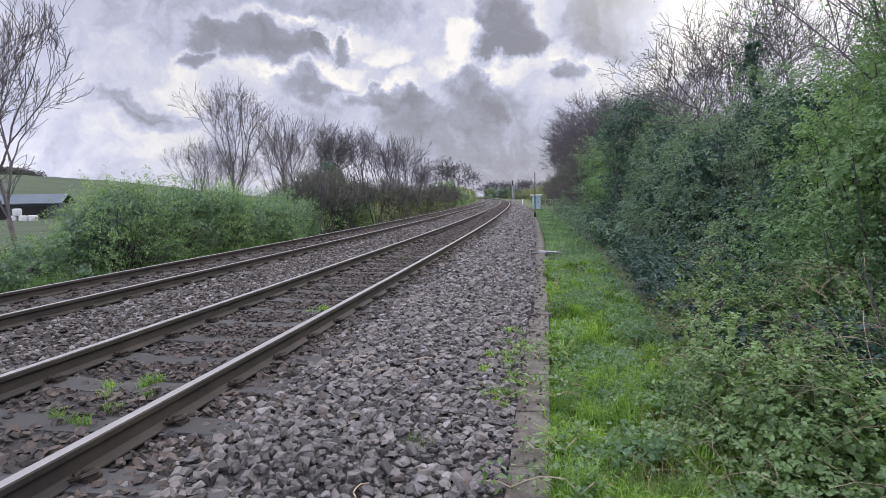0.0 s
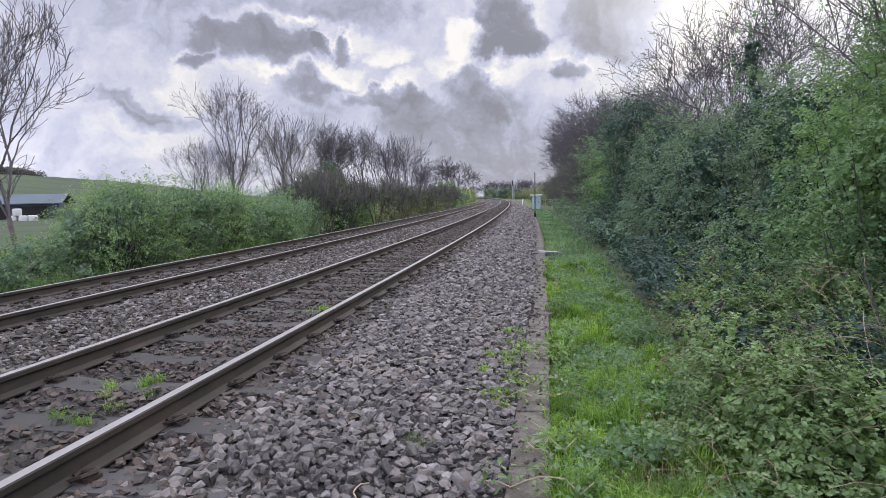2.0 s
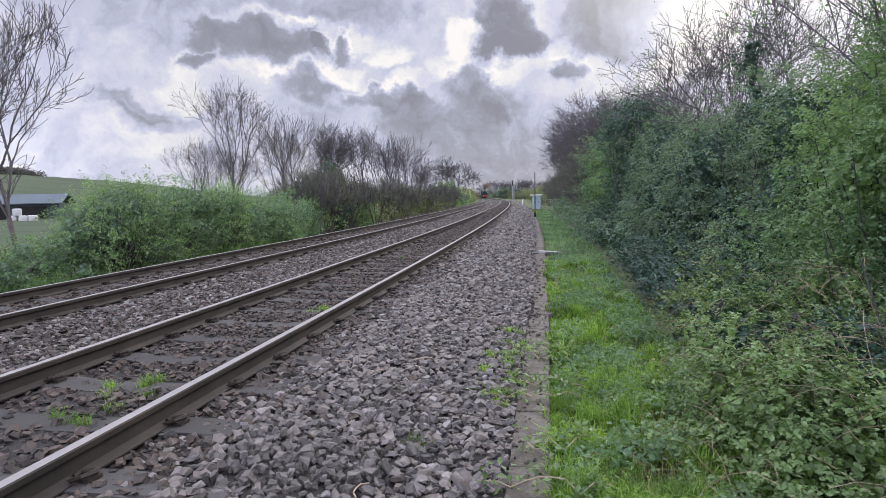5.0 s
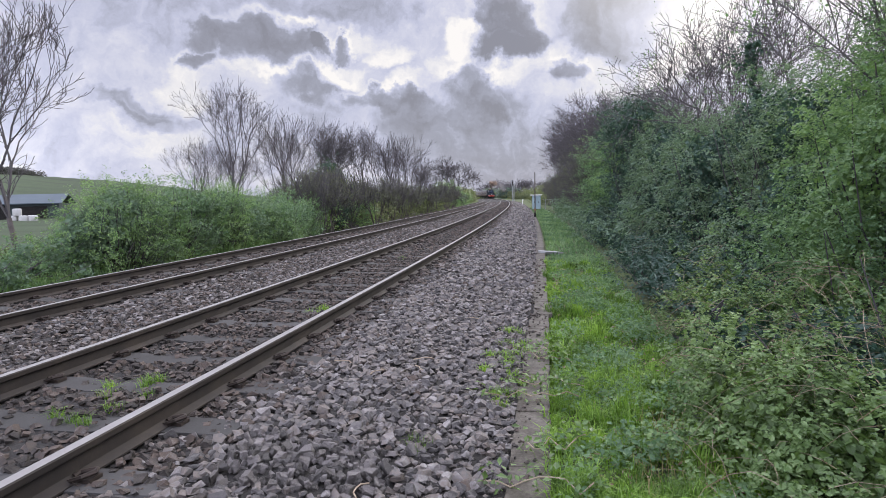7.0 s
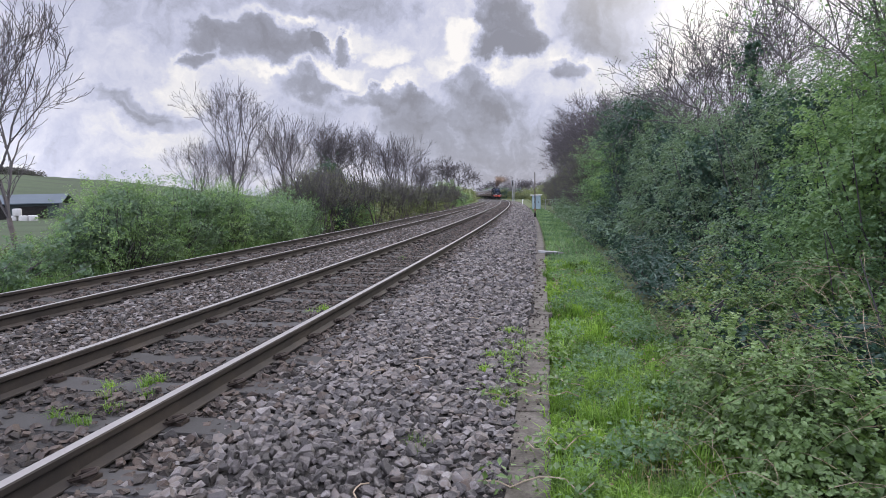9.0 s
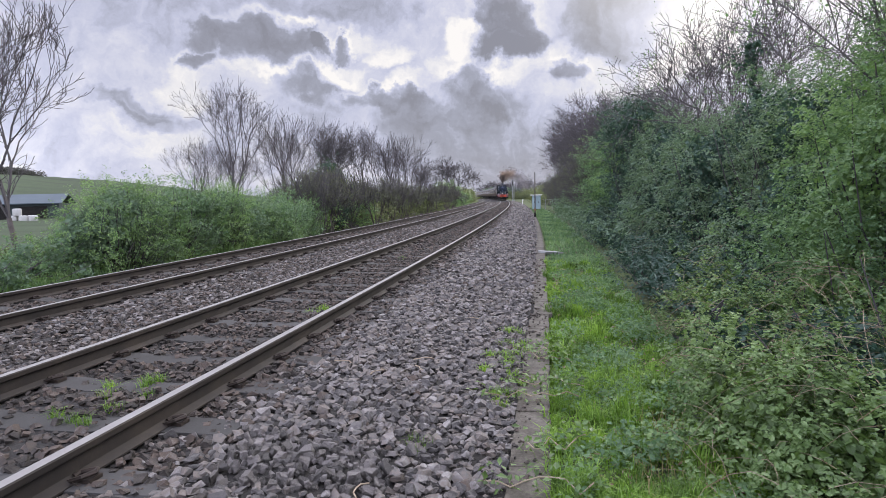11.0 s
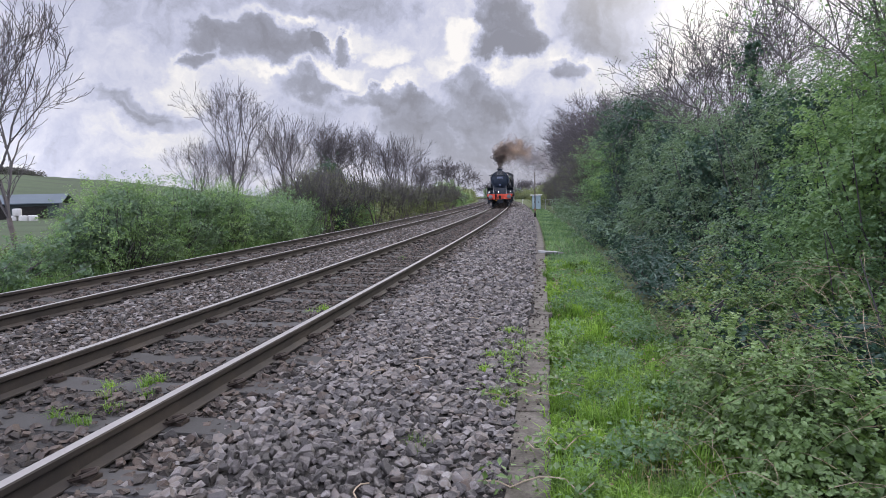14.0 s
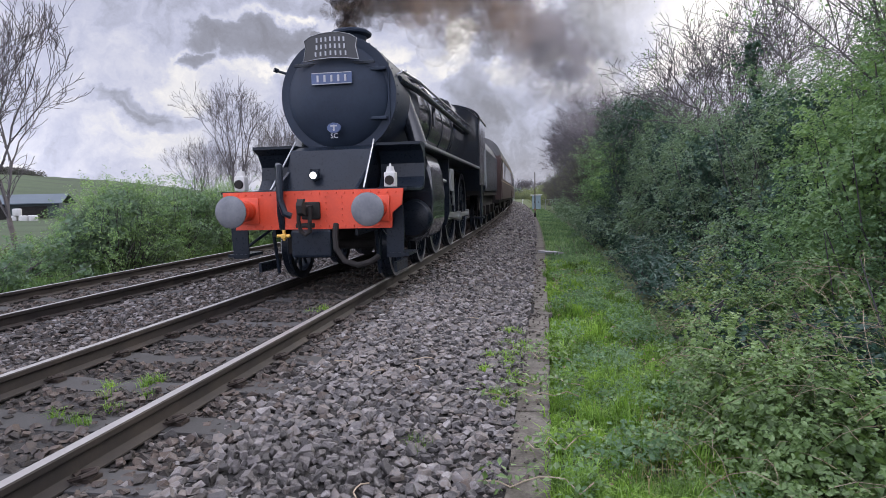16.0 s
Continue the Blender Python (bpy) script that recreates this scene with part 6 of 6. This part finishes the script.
def make_smoke():
    plume = thing("smoke_plume", "dark grey coal smoke trailing from the chimney", "smoke")
    base, face = ball(2)
    rng = np.random.default_rng(17)
    # metres behind the chimney, above the rail, to the plume's lee, radius
    path = [(0.0, 4.0, 0.0, 0.24), (0.1, 4.35, 0.0, 0.36), (0.4, 4.8, 0.0, 0.55), (1.0, 5.25, 0.1, 0.8), (2.0, 5.65, 0.3, 1.0), (3.3, 5.95, 0.7, 1.2), (4.8, 6.1, 1.3, 1.35), (6.8, 6.1, 2.1, 1.5),
            (9.2, 5.9, 3.0, 1.7), (12.0, 5.7, 3.9, 1.8), (15.5, 5.4, 4.8, 1.9), (19.5, 5.0, 5.4, 2.0), (24.0, 4.6, 6.2, 2.1), (29.5, 4.3, 7.0, 2.2)]
    path += [(6.8, 4.5, 1.2, 0.7), (9.5, 4.9, 2.2, 1.0)]  # white steam from the valves
    for i, (b, z, lee, r) in enumerate(path):
        thick = 0.5 if i < 3 else max(0.08, 0.52 - 0.042 * i)
        dark = (0.06, 0.05, 0.047) if i < 4 else (0.11, 0.088, 0.08) if i < 8 else (0.14, 0.14, 0.16)
        # brown in the first eight puffs: sunlight through the smoke, put into its colour
        light = (0.28, 0.22, 0.18) if i < 4 else (0.52, 0.39, 0.3) if i < 8 else (0.46, 0.42, 0.42)
        m = smoke_material("coal_smoke", dark, light, thick * (0.6 if i < 5 else 0.48), r)
        if i > 13:
            m = smoke_material("white_steam", (0.75, 0.75, 0.78), (0.85, 0.85, 0.87), 0.06, r)
        n = 56 if i < 3 else 64
        d = rng.normal(0, 0.4, (n, 3)) * r
        size = r * rng.uniform(0.2, 0.46, n)
        v = base[None] * size[:, None, None] * (1 + 0.28 * np.sin(base[None] * rng.uniform(2, 5, (n, 1, 3)) + rng.uniform(0, 6, (n, 1, 3))))
        v = v + d[:, None]
        f = (face[None] + (np.arange(n) * len(base))[:, None, None]).reshape(-1, 3)
        puff = tagged(raw("smoke_puff", v.reshape(-1, 3), f, m, plume, smooth=True), kind="stuff")
        PUFFS.append((puff, (-lee, -2.5 - b, z), r, float(rng.uniform(-25, 25)), float(rng.uniform(0, 6.28))))
    return plume


PLUME = make_smoke()


# ---- lineside things ----
def make_lineside():
    p = Vector((9.66, 63.8, -0.42))
    turn = pose(p.x, p.y, p.z, 0, 0, -8)
    cab = thing("relay_cabinet", "pale grey lineside relay cabinet with a white overhanging top", "cabinet", turn)
    bm = bmesh.new()
    box(bm, -0.42, 0.42, -0.33, 0.33, 0.12, 1.5, 0.01)
    body = part("body", bm, M["cabinet"], cab)
    for x in (-0.21, 0.21):
        bm = bmesh.new()
        box(bm, x - 0.195, x + 0.195, -0.352, -0.332, 0.2, 1.42, 0.008)
        door = part("door", bm, M["cabinet"], cab)
        bm = bmesh.new()
        box(bm, x - 0.02, x + 0.02, -0.38, -0.35, 0.75, 0.9, 0.005)
        part("handle", bm, M["under"], door)
    bm = bmesh.new()
    box(bm, -0.6, 0.6, -0.48, 0.48, 1.5, 1.59, 0.015)
    part("top", bm, M["pale"], cab, "white overhanging top")
    bm = bmesh.new()
    box(bm, -0.5, 0.5, -0.4, 0.4, -0.1, 0.12, 0.01)
    part("plinth", bm, M["kerb"], cab)
    bm = bmesh.new()
    for x in (0.9, 1.6, 2.3):
        rod(bm, (x, 0, -0.1), (x, 0, 1.05), 0.03)
    for z in (0.6, 1.03):
        rod(bm, (0.6, 0, z), (2.3, 0, z), 0.022)
    rail = tagged(part("guard_rail", bm, M["galv"]), "galvanised guard rail beside the relay cabinet", "railing")
    rail.matrix_basis = turn
    pole = thing("pole", "thin dark timber pole with an orange band near its foot", "pole", Matrix.Translation((6.35, 42.6, -0.45)))
    bm = bmesh.new()
    rod(bm, (0, 0, -0.1), (0.02, 0, 3.15), 0.04, 0.03, 10)
    part("shaft", bm, M["timber"], pole)
    bm = bmesh.new()
    rod(bm, (0, 0, 0.55), (0, 0, 0.68), 0.05, 0.05, 12)
    part("band", bm, M["orange"], pole, "faded orange band")
    bm = bmesh.new()
    rod(bm, (0, 0, 0), (0, 0, 0.4), 0.1, 0.05, 10)
    part("foot", bm, M["under"], pole)
    sig = thing("railway_signal", "grey colour-light railway signal at the bend", "signal", Matrix.Translation((16.2, 143, -0.4)))
    bm = bmesh.new()
    rod(bm, (0, 0, 0), (0, 0, 4.6), 0.12, 0.1, 12)
    part("post", bm, M["galv"], sig)
    bm = bmesh.new()
    box(bm, -0.22, 0.22, -0.2, 0.1, 3.7, 4.95, 0.03)
    head = part("signal_head", bm, M["galv"], sig)
    for z in (3.85, 4.15, 4.45, 4.75):
        bm = bmesh.new()
        rod(bm, (0, -0.2, z), (0, -0.42, z), 0.13, 0.13, 14)
        part("hood", bm, M["under"], head)
    bm = bmesh.new()
    box(bm, 0.2, 0.24, -0.1, 0.1, 0, 4.4)
    box(bm, 0.5, 0.54, -0.1, 0.1, 0, 4.4)
    for i in range(12):
        box(bm, 0.22, 0.52, -0.02, 0.02, 0.3 + 0.34 * i, 0.33 + 0.34 * i)
    part("ladder", bm, M["galv"], sig)
    for x, y, h in ((11.4, 88.0, 1.0),):
        mark = thing("marker_post", "short white lineside marker post", "post", Matrix.Translation((x, y, -0.4)), "marker posts")
        bm = bmesh.new()
        box(bm, -0.045, 0.045, -0.04, 0.04, -0.1, h, 0.015)
        box(bm, -0.07, 0.07, -0.06, -0.04, h - 0.3, h, 0.01)
        part("post", bm, M["pale"], mark)
    bm = bmesh.new()
    box(bm, -0.3, 0.3, -0.16, 0.16, -0.02, 0.05, 0.012)
    lid = tagged(part("loose_lid", bm, M["galv"]), "loose pale slab lying on the grass beside the trough", "slab")
    lid.matrix_basis = Matrix.Translation(spot(17.0, 3.25, 0.05)) @ pose(0, 0, 0, 3, 6, 30)


make_lineside()


# ---- farm beyond the left hedge ----
def make_farm():
    barn = thing("barn", "long low dark barn with a grey sheet roof beyond the hedge", "barn", pose(-72, 97, -1.2, 0, 0, 20))
    bm = bmesh.new()
    box(bm, -16, 12, -5, 5, 0, 2.9)
    part("wall", bm, M["barn"], barn)
    bm = bmesh.new()
    slab(bm, [(-5.6, 2.85), (0, 4.3), (5.6, 2.85), (5.6, 2.98), (0, 4.45), (-5.6, 2.98)], "x", -16.5, 12.5)
    part("roof", bm, M["barn_roof"], barn)
    # flat dark panels on the closed wall stand for the shade in open bays
    for i in range(5):
        bm = bmesh.new()
        box(bm, -14.5 + 5.3 * i, -10.8 + 5.3 * i, -5.06, -5.0, 0.0, 2.5)
        part("doorway", bm, M["under"], barn, "dark panel painted as the shade of an open bay")
    for x, y, z in ((-60.5, 88.0, 0.0), (-59.2, 88.2, 0.0), (-59.9, 88.1, 1.0), (-58.1, 88.6, 0.0)):
        bm = bmesh.new()
        box(bm, -0.62, 0.62, -0.55, 0.55, 0, 1.05, 0.18)
        bag = thing("bulk_bag", "white bulk bag stacked before the barn", "bag", pose(x, y, -1.0 + z, 0, 0, 10 * x), "bulk bags")
        part("sack", bm, M["white"], bag, smooth=True)
    # woods along the hill's brow
    rng = np.random.default_rng(8)
    n = 900
    s, o = rng.uniform(40, 640, n), -300 - rng.random(n) * 30
    s = np.concatenate([s, rng.normal(400, 18, 120)])
    o = np.concatenate([o, -285 - rng.random(120) * 20])
    x, y = line(s, o)
    z = level(o) + rng.uniform(0, 4.5, len(s))
    pts = np.repeat(np.stack([x, y, z], -1), 60, 0) + rng.normal(0, 1.9, (len(s) * 60, 3)) * np.array([1, 1, 0.8])
    ob = leaf_mesh("far_woods", pts, np.tile([[0, -0.5, 0.5]], (len(pts), 1)), np.full(len(pts), 1.3), M["woods"], rng, None)
    tagged(ob, "dark belt of distant trees along the hill's brow", "woods", kind="stuff")


make_farm()

# ---- what moves ----
SPEED, LAST = 27.0, 8.0  # metres a second; where the buffers stand at the end


def ahead(t):
    return LAST + SPEED * (16.0 - t)


def on_line(s, z=0.0):
    x, y = line(s)
    return Vector((float(x), float(y), z))


def vehicle(front, rear, origin, t):
    """Pose of a vehicle whose pivots lie front and rear metres behind the buffers, with its origin at origin metres."""
    a, b = on_line(ahead(t) + front), on_line(ahead(t) + rear)
    d = (a - b).normalized()
    p = b + d * (rear - origin)
    return Matrix.Translation(p) @ Matrix.Rotation(math.atan2(-d.x, d.y), 4, "Z")


def spin(ob, y, r, per_frame):
    walk(ob, [(k / 30, Matrix.Translation((0, y, r)) @ Matrix.Rotation(-(per_frame * k), 4, "X")) for k in range(481)])


def motions():
    times = [0.5 * i for i in range(33)]
    walk(LOCO, [(t, vehicle(2.7, 10.0, 0.0, t)) for t in times])
    walk(PLUME, [(t, vehicle(2.7, 10.0, 0.0, t)) for t in times])
    walk(TENDER, [(t, vehicle(13.9, 18.5, 16.2, t)) for t in times])
    for i, coach in enumerate(COACHES):
        mid = 30.3 + 20.5 * i
        walk(coach, [(t, vehicle(mid - 7.1, mid + 7.1, mid, t)) for t in times])
    turn = SPEED / 30 / 0.915
    for ob, d in zip(DRIVERS, (5.46, 7.59, 10.03)):
        spin(ob, -d, 0.915, turn)
    for ob, d in zip(BOGIE_SETS, (1.75, 3.73)):
        spin(ob, -d, 0.502, SPEED / 30 / 0.502 - radians(72))  # ten spokes: two of them further on looks the same
    for ob, y in zip(TENDER_SETS, (-2.29, 0.0, 2.29)):
        spin(ob, y, 0.654, SPEED / 30 / 0.654)
    for side, coupling, main, head in RODS:
        rows, rows_main, rows_head = [], [], []
        for k in range(481):
            a = turn * k + (0.0 if side > 0 else math.pi / 2)
            py, pz = 0.33 * math.cos(a), 0.915 - 0.33 * math.sin(a)
            rows.append((k / 30, Matrix.Translation((side * 0.92, -5.46 + py, pz))))
            dz = 0.86 - pz
            rows_main.append((k / 30, Matrix.Translation((side * 1.0, -7.59 + py, pz)) @ Matrix.Rotation(math.asin(dz / 3.1), 4, "X")))
            rows_head.append((k / 30, Matrix.Translation((side * 1.0, -7.59 + py + math.sqrt(3.1 ** 2 - dz ** 2), 0.86))))
        walk(coupling, rows), walk(main, rows_main), walk(head, rows_head)
    for puff, place, r, rate, phase in PUFFS:
        rows = []
        for t in times:
            sway = Vector((0.12 * r * math.sin(1.7 * t + phase), 0.15 * r * math.sin(1.3 * t + 2 * phase), 0.12 * r * math.cos(1.5 * t + phase)))
            rows.append((t, Matrix.Translation(Vector(place) + sway) @ Matrix.Rotation(radians(rate) * t, 4, Vector((1, 0.4 * math.sin(phase), 0.5 * math.cos(phase))))))
        walk(puff, rows)


motions()
